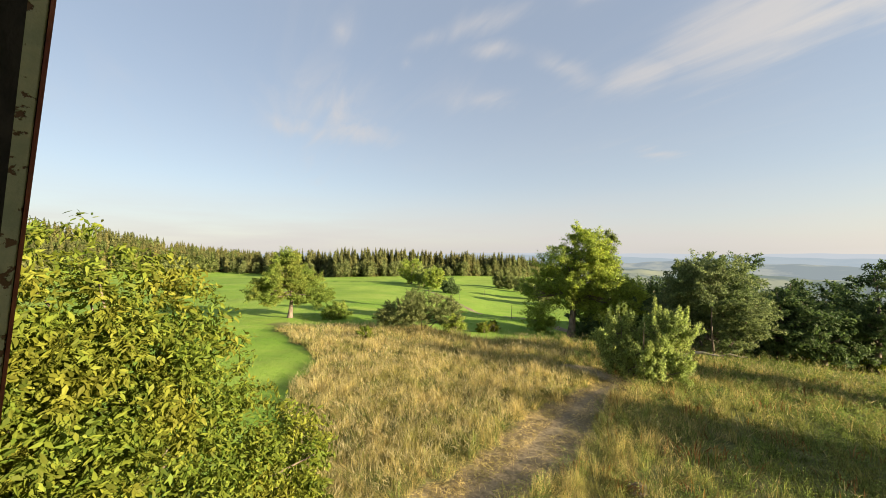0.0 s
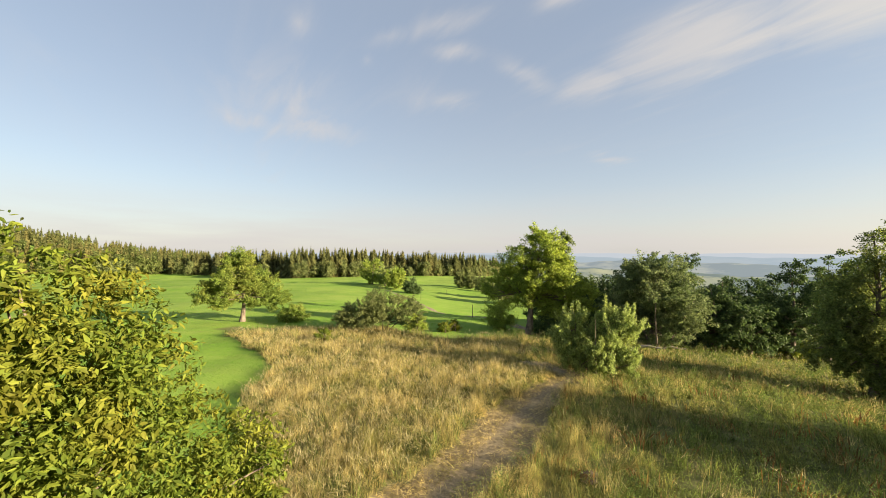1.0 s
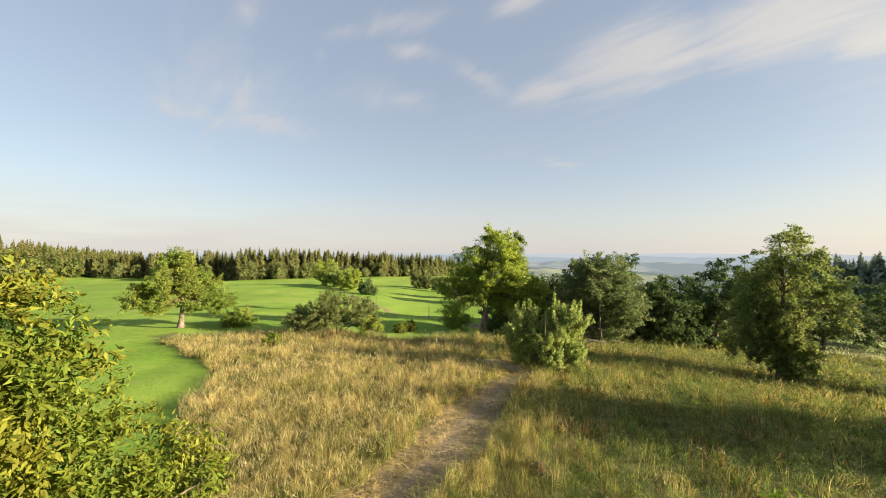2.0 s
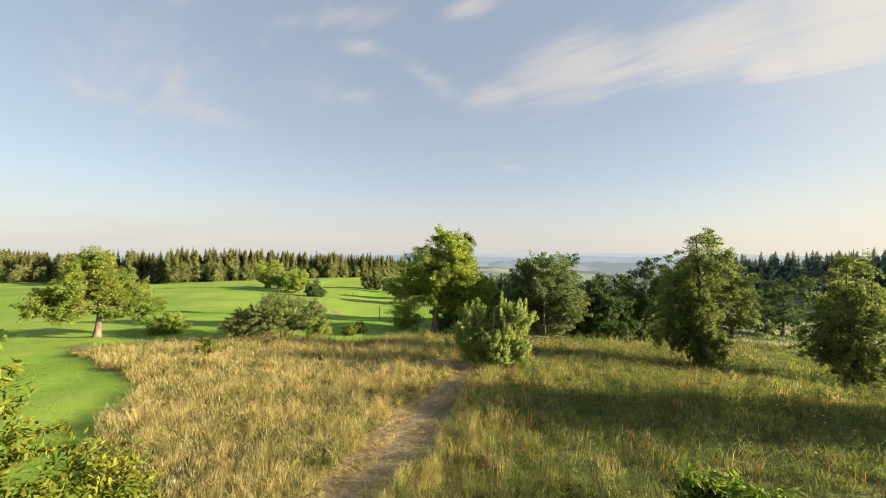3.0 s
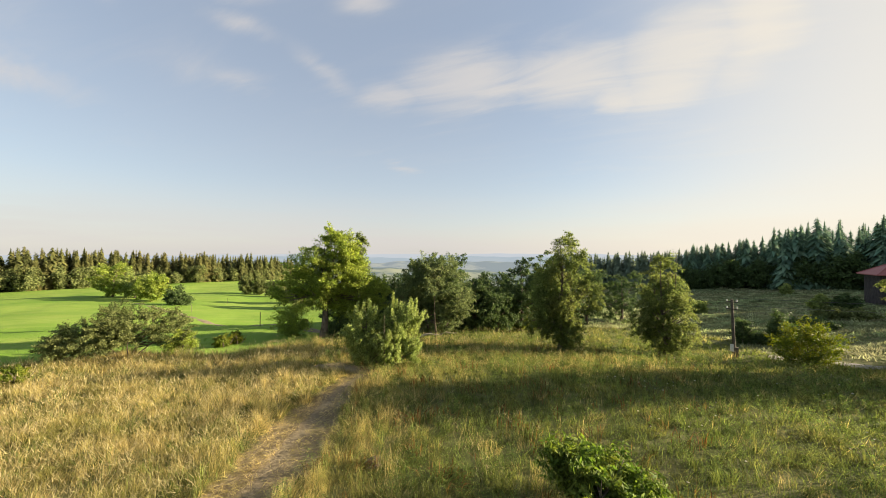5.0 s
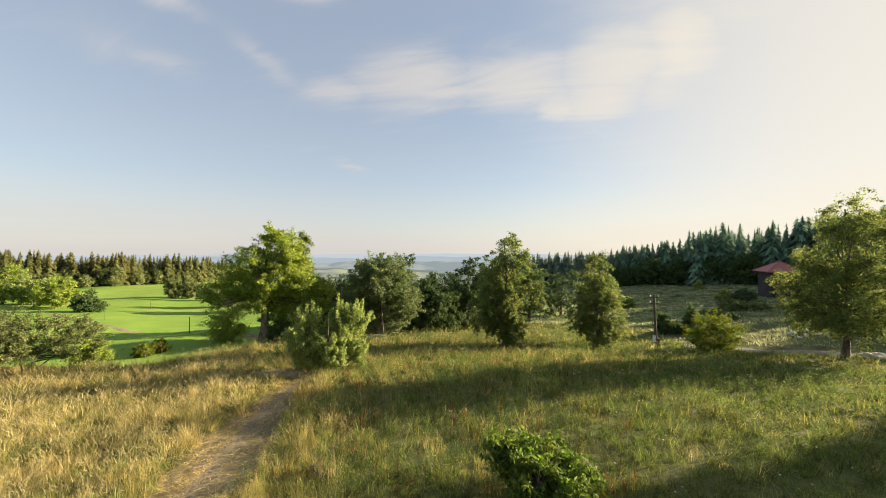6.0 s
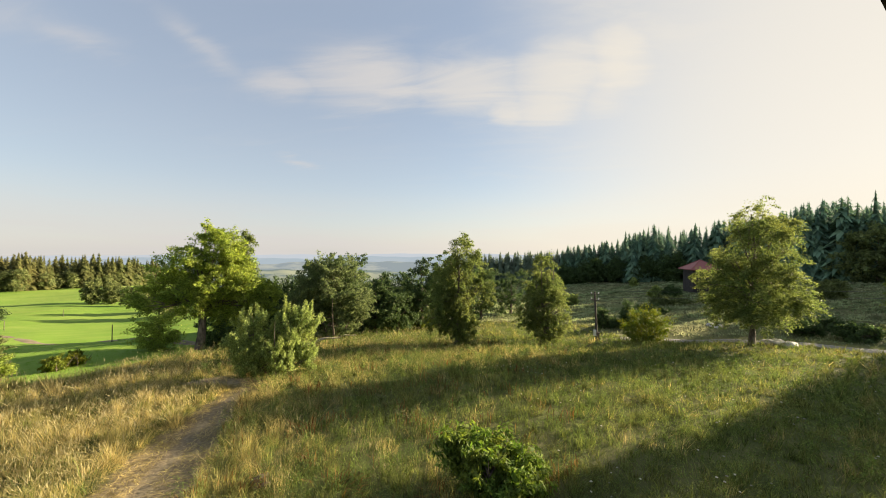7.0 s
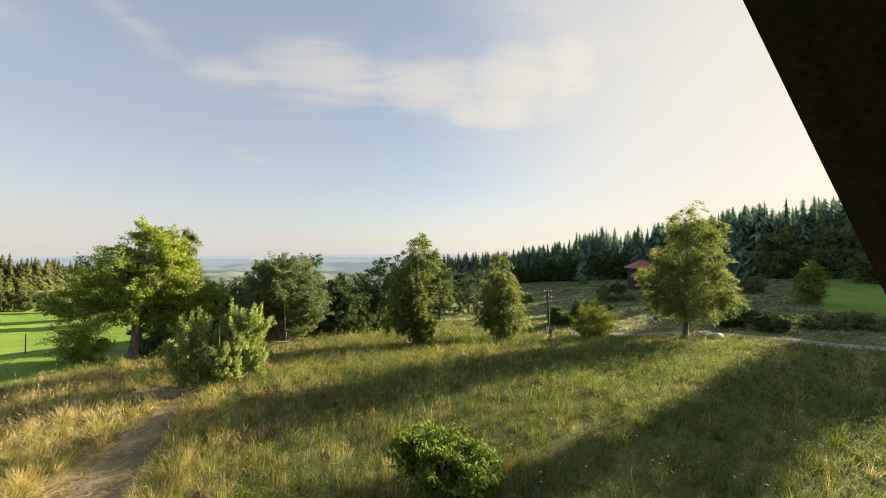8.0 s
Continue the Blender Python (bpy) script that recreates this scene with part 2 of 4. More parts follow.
def mesh_from(name, verts, faces, mat, smooth_shade=False, mats=None, index=None):
    """A mesh from arrays of vertices and of faces with one number of corners."""
    verts, faces = np.asarray(verts, np.float32), np.asarray(faces, np.int32)
    me = bpy.data.meshes.new(name)
    k = faces.shape[1]
    me.vertices.add(len(verts))
    me.vertices.foreach_set("co", verts.ravel())
    me.loops.add(faces.size)
    me.loops.foreach_set("vertex_index", faces.ravel())
    me.polygons.add(len(faces))
    me.polygons.foreach_set("loop_start", np.arange(0, faces.size, k, dtype=np.int32))
    me.polygons.foreach_set("loop_total", np.full(len(faces), k, np.int32))
    for m in (mats or [mat]):
        me.materials.append(m)
    if index is not None:
        me.polygons.foreach_set("material_index", np.asarray(index, np.int32))
    if smooth_shade:
        me.polygons.foreach_set("use_smooth", np.ones(len(faces), bool))
    me.update(calc_edges=True)
    return me


def child(name, me, parent, label=""):
    ob = new(name, me)
    ob.parent = parent
    return tagged(ob, label)


def part(name, bm, mat, parent, label=""):
    me = bpy.data.meshes.new(name)
    bm.to_mesh(me)
    bm.free()
    me.materials.append(mat)
    return child(name, me, parent, label)


def ground_material():
    m, n = material("ground")
    pos = n.add("ShaderNodeNewGeometry").outputs["Position"]
    zone = n.add("ShaderNodeAttribute", {"attribute_name": "zone"}).outputs["Color"]
    z = n.add("ShaderNodeSeparateColor", None, Color=zone)
    fine, mid, big = n.noise(pos, 9.0, 6, 0.7), n.noise(pos, 0.7, 5), n.noise(pos, 0.06, 4)
    tracks = n.noise(n.add("ShaderNodeMapping", None, Vector=pos, Rotation=(0, 0, 0.5), Scale=(0.03, 0.6, 1)).outputs[0], 1.0, 3)
    field = n.mix(n.ramp(big, 0.3, 0.7), (0.14, 0.262, 0.033), (0.255, 0.355, 0.066))
    field = n.mix(n.ramp(mid, 0.35, 0.7, 0.0, 0.5), field, (0.17, 0.3, 0.042))
    field = n.mix(n.ramp(tracks, 0.45, 0.7, 0.0, 0.35), field, (0.3, 0.345, 0.085))
    rough = n.mix(n.ramp(mid, 0.3, 0.7), (0.1, 0.112, 0.042), (0.185, 0.172, 0.08))
    rough = n.mix(n.ramp(big, 0.4, 0.65, 0.0, 0.6), rough, (0.105, 0.135, 0.038))
    earth = n.mix(n.ramp(fine, 0.3, 0.7), (0.17, 0.132, 0.09), (0.31, 0.248, 0.16))
    earth = n.mix(n.ramp(mid, 0.5, 0.66, 0.0, 0.7), earth, (0.431, 0.346, 0.206))
    col = n.mix(z.outputs[0], field, rough)
    col = n.mix(z.outputs[1], col, earth)
    col = n.mix(n.ramp(fine, 0.25, 0.75, 0.25, 0.0), col, (0.06, 0.075, 0.02))
    bump = n.add("ShaderNodeBump", None, Strength=0.5, Distance=0.12, Height=fine)
    bs = n.add("ShaderNodeBsdfPrincipled", None, Base_Color=col, Roughness=0.95, Normal=bump.outputs[0])
    bs.inputs["Specular IOR Level"].default_value = 0.1
    return finish(m, n, bs.outputs[0])


def build_ground():
    rings = np.concatenate([np.linspace(0.0, 5, 5), np.linspace(5.5, 28, 84), np.linspace(28.7, 60, 38), np.linspace(62, 260, 50), np.geomspace(270, 4800, 34)])
    n = 360
    ang = np.linspace(0, 2 * math.pi, n, endpoint=False)
    x, y = rings[:, None] * np.cos(ang), rings[:, None] * np.sin(ang)
    z = height(x, y)
    worn = path_mask(x, y)
    z = z - np.where(worn, 0.05, 0)
    v = np.stack([x, y, z], -1).reshape(-1, 3)
    i, j = np.meshgrid(np.arange(len(rings) - 1), np.arange(n), indexing="ij")
    k = (j + 1) % n
    f = np.stack([i * n + j, (i + 1) * n + j, (i + 1) * n + k, i * n + k], -1).reshape(-1, 4)
    me = mesh_from("ground", v, f, ground_material(), True)
    az = np.degrees(np.arctan2(-x, y))
    d = np.hypot(x, y)
    rough = 1 - mown(x, y).astype(float)
    rough = np.where((az < -107) & (d > 58), 0.0, rough)              # bright field beside the wood
    rough = np.where((az > -24) & (d > 60), 0.0, rough)
    earth = worn.astype(float)
    col = np.stack([rough, earth, 0 * earth, 0 * earth + 1], -1).reshape(-1, 4)
    at = me.color_attributes.new("zone", "FLOAT_COLOR", "POINT")
    at.data.foreach_set("color", col.astype(np.float32).ravel())
    return tagged(new("ground", me), "rolling upland ground with mown field, meadow and trodden path", "ground", kind="structure")


build_ground()
rng = np.random.default_rng(7)


def on_ray(az, el, eye=(0.0, 0.0, 6.5), reach=600.0):
    """Where the sight line at that azimuth and elevation meets the land."""
    d = np.linspace(6, reach, 6000)
    e = bearing(az)
    x, y = eye[0] + e.x * d, eye[1] + e.y * d
    over = eye[2] + d * math.tan(radians(el)) - height(x, y)
    k = int(np.argmax(over < 0)) if (over < 0).any() else len(d) - 1
    return float(x[k]), float(y[k]), float(height(x[k], y[k])), float(d[k])


def spot(az, d):
    e = bearing(az)
    return e.x * d, e.y * d, float(height(e.x * d, e.y * d))


def joined(pieces):
    vs, fs, o = [], [], 0
    for v, f in pieces:
        vs.append(v)
        fs.append(np.asarray(f) + o)
        o += len(v)
    return np.concatenate(vs), np.concatenate(fs)


# ---- grass ----
def blades(x, y, tall, wide, lean, bias=(0.0, 0.0), tip=0.5, out=(0.0, 0.0)):
    """Bent, tapered blades: five corners and three triangles each."""
    n = len(x)
    z = height(x, y) - 0.03
    a = rng.uniform(0, 2 * math.pi, n)
    ux, uy = np.cos(a), np.sin(a)
    l = rng.uniform(0.2, 1.0, n) * lean * tall
    b = rng.uniform(0, 2 * math.pi, n)
    laid = 0.8 * np.clip(wobble(x, y, 1.3, 41) + 0.55, 0, 1.5) * tall          # tufts that lie over together
    lx = np.cos(b) * l + (bias[0] + out[0]) * tall + laid * wobble(x, y, 1.7, 42)
    ly = np.sin(b) * l + (bias[1] + out[1]) * tall + laid * wobble(x, y, 1.9, 43)
    base = np.stack([x, y, z], 1)
    side = np.stack([ux * wide / 2, uy * wide / 2, 0 * ux], 1)
    mid = base + np.stack([lx * 0.35, ly * 0.35, (tall - 0.3 * laid) * 0.62], 1)
    top = base + np.stack([lx, ly, tall - 0.45 * laid], 1)
    v = np.stack([base - side, base + side, mid - side * tip * 1.6, mid + side * tip * 1.6, top], 1).reshape(-1, 3)
    o = np.arange(n)[:, None] * 5
    f = np.concatenate([o + [0, 1, 3], o + [0, 3, 2], o + [2, 3, 4]])
    return v, f


def spikes(x, y, tall, wide, lean, out=(0.0, 0.0)):
    """Straight blades of one triangle each, for grass further off."""
    n = len(x)
    base = np.stack([x, y, height(x, y) - 0.03], 1)
    a, b = rng.uniform(0, 2 * math.pi, n), rng.uniform(0, 2 * math.pi, n)
    side = np.stack([np.cos(a), np.sin(a), 0 * a], 1) * (wide / 2)[:, None]
    l = rng.uniform(0.0, 1.0, n) * lean * tall
    laid = 0.8 * np.clip(wobble(x, y, 1.6, 41) + 0.55, 0, 1.5) * tall
    top = base + np.stack([np.cos(b) * l + laid * wobble(x, y, 2.1, 42) + (out[0] - 0.06) * tall, np.sin(b) * l + out[1] * tall + laid * wobble(x, y, 2.3, 43), tall - 0.45 * laid], 1)
    v = np.stack([base - side, base + side, top], 1).reshape(-1, 3)
    return v, np.arange(3 * n).reshape(-1, 3)


def sow(n, d0, d1, az0, az1, power=1.0):
    """Places in a fan; with power 1 each ring of the fan gets as many as any other."""
    d = d0 * (d1 / d0) ** (rng.random(n) ** power)
    az = rng.uniform(az0, az1, n)
    e = np.radians(az)
    return -np.sin(e) * d, np.cos(e) * d, d


def sow_tufts(n, per, d0, d1, az0, az1, power, girth):
    """Tufts of per blades: places, distances, and how far each blade splays from the middle of its tuft."""
    x, y, d = (np.repeat(k, per) for k in sow(n // per, d0, d1, az0, az1, power))
    g = np.repeat(girth * rng.uniform(0.5, 1.6, n // per), per)[:, None] * (1 + 0.025 * d[:, None])
    off = rng.normal(size=(len(x), 2))
    return x + off[:, 0] * g[:, 0], y + off[:, 1] * g[:, 0], d, off.T * 0.28, np.repeat(rng.random(n // per), per), np.repeat(rng.uniform(0.6, 1.35, n // per), per)


def build_grass():
    # tall dry grass, thickest left of the path; curved blades near the house, plain ones further off
    pieces = []
    for n, d0, d1 in ((180000, 6.5, 14.5), (600000, 14.5, 52)):
        x, y, d, out, luck, grown = sow_tufts(n, 12, d0, d1, -112, 30, 0.9, 0.05)
        keep = ~mown(x, y) & ~path_mask(x, y) & (d < meadow_end(x, y))
        right = x - path_x(y)
        sunny = smooth(20, 24, d) * smooth(34, 28, d) * smooth(-85, -60, np.degrees(np.arctan2(-x, y)))
        dry = 0.87 - 0.84 * smooth(-0.5, 6.5, right) * (1 - 0.55 * sunny) - 0.2 * smooth(5, 14, right) - 0.35 * smooth(-2.6, -0.8, right) * smooth(-0.2, -1.2, right) * smooth(20, 14, d) + 0.2 * smooth(20, 13, d) * smooth(9, 3, right) * smooth(-0.5, 1.0, right) + 0.25 * wobble(x, y, 5, 11) + 0.3 * wobble(x, y, 1.7, 12) + 0.2 * wobble(x, y, 0.6, 18)
        keep &= luck < np.clip(dry, 0.004, 1)
        x, y, d, out, grown = x[keep], y[keep], d[keep], out[:, keep], grown[keep]
        tall = (0.5 + 0.17 * wobble(x, y, 3.1, 13) + 0.17 * wobble(x, y, 0.9, 14)) * rng.uniform(0.6, 1.2, len(x)) * grown
        wide = np.clip(0.0007 * d, 0.006, 0.028) * rng.uniform(0.5, 1.4, len(x))
        pieces.append(blades(x, y, tall, wide * 0.6, 0.4, (0.1, 0.05), out=out) if d0 < 10 else spikes(x, y, tall, wide * 1.1, 0.4, out))
    v, f = joined(pieces)
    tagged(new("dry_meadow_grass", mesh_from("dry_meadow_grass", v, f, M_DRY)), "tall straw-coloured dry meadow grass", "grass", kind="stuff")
    # green undergrowth
    pieces = []
    for n, d0, d1 in ((75000, 6.5, 14.5), (290000, 14.5, 54)):
        x, y, d, out, luck, grown = sow_tufts(n, 10, d0, d1, -113, 32, 0.9, 0.06)
        keep = ~mown(x, y) & ~path_mask(x, y) & (d < meadow_end(x, y) + 2)
        right = x - path_x(y)
        green = 0.6 + 0.4 * smooth(0.0, 9.0, right) - 0.3 * wobble(x, y, 5, 11) + 0.3 * wobble(x, y, 2.3, 15) + 0.45 * wobble(x, y, 0.55, 19)
        keep &= luck < np.clip(green, 0.12, 1)
        x, y, d, out, grown = x[keep], y[keep], d[keep], out[:, keep], grown[keep]
        tall = (0.33 + 0.14 * wobble(x, y, 2.6, 16) + 0.15 * wobble(x, y, 0.8, 17) + 0.08 * wobble(x, y, 0.35, 20)) * rng.uniform(0.55, 1.25, len(x)) * grown
        wide = np.clip(0.001 * d, 0.009, 0.04) * rng.uniform(0.5, 1.5, len(x))
        pieces.append(blades(x, y, tall, wide * 1.1, 0.4, (-0.04, 0.0), 0.65, out) if d0 < 10 else spikes(x, y, tall, wide * 1.6, 0.5, out))
    v, f = joined(pieces)
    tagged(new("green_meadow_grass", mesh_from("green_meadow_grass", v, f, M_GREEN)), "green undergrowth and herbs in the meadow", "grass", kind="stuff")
    # pale seed heads over the dry grass
    x, y, d = sow(70000, 6.5, 40, -60, 28, 0.9)
    keep = ~mown(x, y) & ~path_mask(x, y) & (d < meadow_end(x, y))
    keep &= rng.random(len(x)) < np.clip(0.7 - 0.8 * smooth(-1.0, 2.5, x - path_x(y)) * (1 - 0.5 * smooth(22, 27, d)) + 0.35 * wobble(x, y, 2.7, 61), 0.0, 1)
    x, y, d = x[keep], y[keep], d[keep]
    v, f = spikes(x, y, rng.uniform(0.12, 0.28, len(x)), np.clip(0.0009 * d, 0.008, 0.022) * rng.uniform(0.6, 1.3, len(x)), 1.3)
    v[:, 2] += np.repeat((0.5 + 0.12 * wobble(x, y, 0.9, 14)) * rng.uniform(0.7, 1.25, len(x)), 3)
    tagged(new("grass_seed_heads", mesh_from("grass_seed_heads", v, f, M_SEED)), "pale feathery seed heads of the dry grass", "grass", kind="stuff")
    # broad-leaved herbs, mostly right of the path
    x, y, d = sow(170000, 6.5, 40, -113, 25, 0.85)
    keep = ~mown(x, y) & ~path_mask(x, y)
    herb = 0.1 + 0.62 * smooth(0.0, 6.0, x - path_x(y)) + 0.4 * wobble(x, y, 2.9, 51) + 0.3 * wobble(x, y, 0.7, 53)
    keep &= rng.random(len(x)) < herb
    x, y, d = x[keep], y[keep], d[keep]
    z = height(x, y) + (0.36 + 0.16 * wobble(x, y, 1.4, 52)) * rng.uniform(0.5, 1.5, len(x))
    v, f = leaves(np.stack([x, y, z], 1), rng.normal(size=(len(x), 3)) * 0.6 + [0, 0, 0.8], np.clip(0.0017 * d, 0.02, 0.05) * rng.uniform(0.6, 1.4, len(x)), 1.9, tiny=True)
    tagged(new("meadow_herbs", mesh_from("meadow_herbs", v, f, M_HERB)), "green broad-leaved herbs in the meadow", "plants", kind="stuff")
    # leafy weeds standing in clumps right of the path
    x, y, d = sow(9000, 7, 36, -113, -5, 0.85)
    keep = ~mown(x, y) & ~path_mask(x, y) & (x > path_x(y) + 0.6) & (wobble(x, y, 3.3, 71) + 0.7 * wobble(x, y, 1.1, 72) > -0.15)
    x, y, d = x[keep], y[keep], d[keep]
    m = np.repeat(np.arange(len(x)), 34)
    up = rng.random(len(m))
    tall = rng.uniform(0.4, 0.8, len(x)) * (1 + 0.3 * wobble(x, y, 1.1, 72))
    wide = rng.uniform(0.06, 0.16, len(x))
    p = np.stack([x[m] + rng.normal(size=len(m)) * wide[m] * (1.1 - 0.6 * up), y[m] + rng.normal(size=len(m)) * wide[m] * (1.1 - 0.6 * up), height(x[m], y[m]) + 0.08 + up * tall[m]], 1)
    v, f = leaves(p, rng.normal(size=(len(m), 3)) * 0.6 + [0, 0, 0.7], np.clip(0.0019 * d[m], 0.022, 0.05) * rng.uniform(0.6, 1.3, len(m)), 1.8, tiny=True)
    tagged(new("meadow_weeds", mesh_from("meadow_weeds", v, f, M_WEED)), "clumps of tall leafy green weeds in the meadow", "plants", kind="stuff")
    # trampled straw on and beside the path
    y = rng.uniform(3, 21, 11000)
    x = path_x(y) + np.sign(rng.normal(size=len(y)) - 0.35) * rng.uniform(0.25, 1.75, len(y))
    keep = ~mown(x, y)
    x, y = x[keep], y[keep]
    v, f = blades(x, y, rng.uniform(0.05, 0.16, len(x)), np.full(len(x), 0.009), 4.0, (-1.0, -1.4), 0.9)
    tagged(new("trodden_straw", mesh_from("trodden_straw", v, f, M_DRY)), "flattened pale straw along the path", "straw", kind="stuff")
    # mown field near by
    x, y, d = sow(150000, 9, 60, -18, 52, 0.8)
    keep = mown(x, y)
    x, y, d = x[keep], y[keep], d[keep]
    v, f = spikes(x, y, rng.uniform(0.05, 0.11, len(x)), np.clip(0.0013 * d, 0.014, 0.06), 0.6)
    tagged(new("mown_grass", mesh_from("mown_grass", v, f, M_MOWN)), "short mown bright green field grass", "grass", kind="stuff")
    # sorrel right of the path
    x, y, d = sow(15000, 8, 30, -75, 0, 0.9)
    keep = ~mown(x, y) & ~path_mask(x, y) & (wobble(x, y, 3.7, 21) + 0.6 * wobble(x, y, 1.3, 22) > 0.72) & (x > path_x(y))
    x, y, d = x[keep], y[keep], d[keep]
    v, f = blades(x, y, rng.uniform(0.35, 0.75, len(x)), np.clip(0.0013 * d, 0.012, 0.03), 0.3, (0, 0), 1.0)
    tagged(new("sorrel_stalks", mesh_from("sorrel_stalks", v, f, M_RED)), "rusty red sorrel stalks in the meadow", "plant", kind="stuff")
    # rough pasture beyond the road
    x, y, d = sow(110000, 40, 150, -114, -58, 0.7)
    keep = d > meadow_end(x, y) + 1
    az = np.degrees(np.arctan2(-x, y))
    keep &= ~((az < -107) & (d > 58)) & (d > np.where(az < -76, 40.9 + 1.4 * smooth(-84, -100, az), 0))
    x, y, d = x[keep], y[keep], d[keep]
    v, f = spikes(x, y, (0.3 + 0.16 * wobble(x, y, 8, 31) + 0.1 * wobble(x, y, 3, 32)) * rng.uniform(0.5, 1.2, len(x)), 0.0028 * d, 1.0)
    tagged(new("pasture_grass", mesh_from("pasture_grass", v, f, M_PASTURE)), "rough grey-green pasture grass on the slope", "grass", kind="stuff")
    # white umbels on the near right of the meadow
    x, y, d = sow(420, 9, 40, -112, -62, 0.8)
    keep = wobble(x, y, 6, 33) > 0.1
    x, y = x[keep], y[keep]
    z = height(x, y) + rng.uniform(0.45, 0.75, len(x))
    a = np.linspace(0, 2 * math.pi, 7, endpoint=False)
    r = rng.uniform(0.02, 0.045, len(x))
    c = np.stack([x, y, z + 0.015], 1)[:, None]
    ring = np.stack([x[:, None] + r[:, None] * np.cos(a), y[:, None] + r[:, None] * np.sin(a), np.repeat(z[:, None], 7, 1) - rng.uniform(0, 0.02, (len(x), 7))], -1)
    v = np.concatenate([c, ring], 1).reshape(-1, 3)
    o = (np.arange(len(x)) * 8)[:, None, None]
    k = np.arange(7)
    f = (np.stack([0 * k, 1 + k, 1 + (k + 1) % 7], 1)[None] + o).reshape(-1, 3)
    tagged(new("umbel_flowers", mesh_from("umbel_flowers", v, f, M_FLOWER)), "white umbel flowers in the meadow", "flowers", kind="stuff")



# ---- trees ----
def tube(points, radii, sides=6):
    """A tapered tube along points: vertices and quads."""
    pts = np.asarray(points, float)
    n = len(pts)
    tan = np.gradient(pts, axis=0)
    tan /= np.linalg.norm(tan, axis=1)[:, None] + 1e-9
    ref = np.where(np.abs(tan[:, 2:3]) > 0.9, [[1.0, 0, 0]], [[0, 0, 1.0]])
    u = np.cross(tan, ref)
    u /= np.linalg.norm(u, axis=1)[:, None] + 1e-9
    w_ = np.cross(tan, u)
    a = np.linspace(0, 2 * math.pi, sides, endpoint=False)
    v = pts[:, None] + (u[:, None] * np.cos(a)[None, :, None] + w_[:, None] * np.sin(a)[None, :, None]) * np.asarray(radii)[:, None, None]
    i, j = np.meshgrid(np.arange(n - 1), np.arange(sides), indexing="ij")
    k = (j + 1) % sides
    f = np.stack([i * sides + j, i * sides + k, (i + 1) * sides + k, (i + 1) * sides + j], -1).reshape(-1, 4)
    return v.reshape(-1, 3), f


def leaves(p, nrm, size, long=1.5, fancy=False, tiny=False):
    """Leaves at p facing nrm: folded rhombs, pointed leaves of four triangles, or tiny ones of a single triangle."""
    n = len(p)
    nrm = nrm / (np.linalg.norm(nrm, axis=1)[:, None] + 1e-9)
    r = rng.normal(size=(n, 3))
    r[:, 2] -= 0.9
    t = r - nrm * (r * nrm).sum(1)[:, None]
    t /= np.linalg.norm(t, axis=1)[:, None] + 1e-9
    s = np.cross(nrm, t)
    size = np.asarray(size)[:, None] * np.ones((n, 1))
    if fancy:
        v = np.stack([p, p + t * size * 0.32 * long + s * size * 0.42 - nrm * size * 0.08, p + t * size * 0.7 * long + s * size * 0.24,
                      p + t * size * long - nrm * size * 0.22, p + t * size * 0.7 * long - s * size * 0.24, p + t * size * 0.32 * long - s * size * 0.42 - nrm * size * 0.08], 1)
        o = np.arange(n)[:, None] * 6
        f = np.concatenate([o + [0, 1, 2], o + [0, 2, 3], o + [0, 3, 4], o + [0, 4, 5]])
    elif tiny:
        v = np.stack([p, p + t * size * long + s * size * 0.4, p + t * size * 0.6 * long - s * size * 0.5], 1)
        f = np.arange(3 * n).reshape(-1, 3)
    else:
        v = np.stack([p, p + t * size * 0.5 * long + s * size * 0.45 - nrm * size * 0.1, p + t * size * long, p + t * size * 0.5 * long - s * size * 0.45 - nrm * size * 0.1], 1)
        o = np.arange(n)[:, None] * 4
        f = np.concatenate([o + [0, 1, 2], o + [0, 2, 3]])
    return v.reshape(-1, 3), f


def clumps_in(lobes, n, shell=0.5, boughs=0):
    """Centres of leaf clumps in a union of ellipsoids, thicker towards the outside; with boughs, gathered in that many smaller hanging masses."""
    lobes = np.asarray(lobes, float)
    if boughs:
        seat, _out = clumps_in(lobes, boughs, 0.75)
        near = np.argmin((((seat[:, None] - lobes[None, :, :3]) / lobes[None, :, 3:6]) ** 2).sum(-1), 1)
        r = lobes[near, 3:6].mean(1) * rng.uniform(0.2, 0.42, boughs)
        lobes = np.concatenate([lobes * [1, 1, 1, 0.82, 0.82, 0.84], np.concatenate([seat, np.stack([r, r, r * rng.uniform(0.8, 1.7, boughs)], 1)], 1)])
    vol = lobes[:, 3] * lobes[:, 4] * lobes[:, 5]
    pick = rng.choice(len(lobes), n, p=vol ** 0.75 / (vol ** 0.75).sum())
    g = rng.normal(size=(n, 3))
    g /= np.linalg.norm(g, axis=1)[:, None]
    r = rng.random(n) ** (1 / 3) * (1 - shell) + shell * rng.uniform(0.75, 1.0, n)
    return lobes[pick, :3] + g * r[:, None] * lobes[pick, 3:6], g


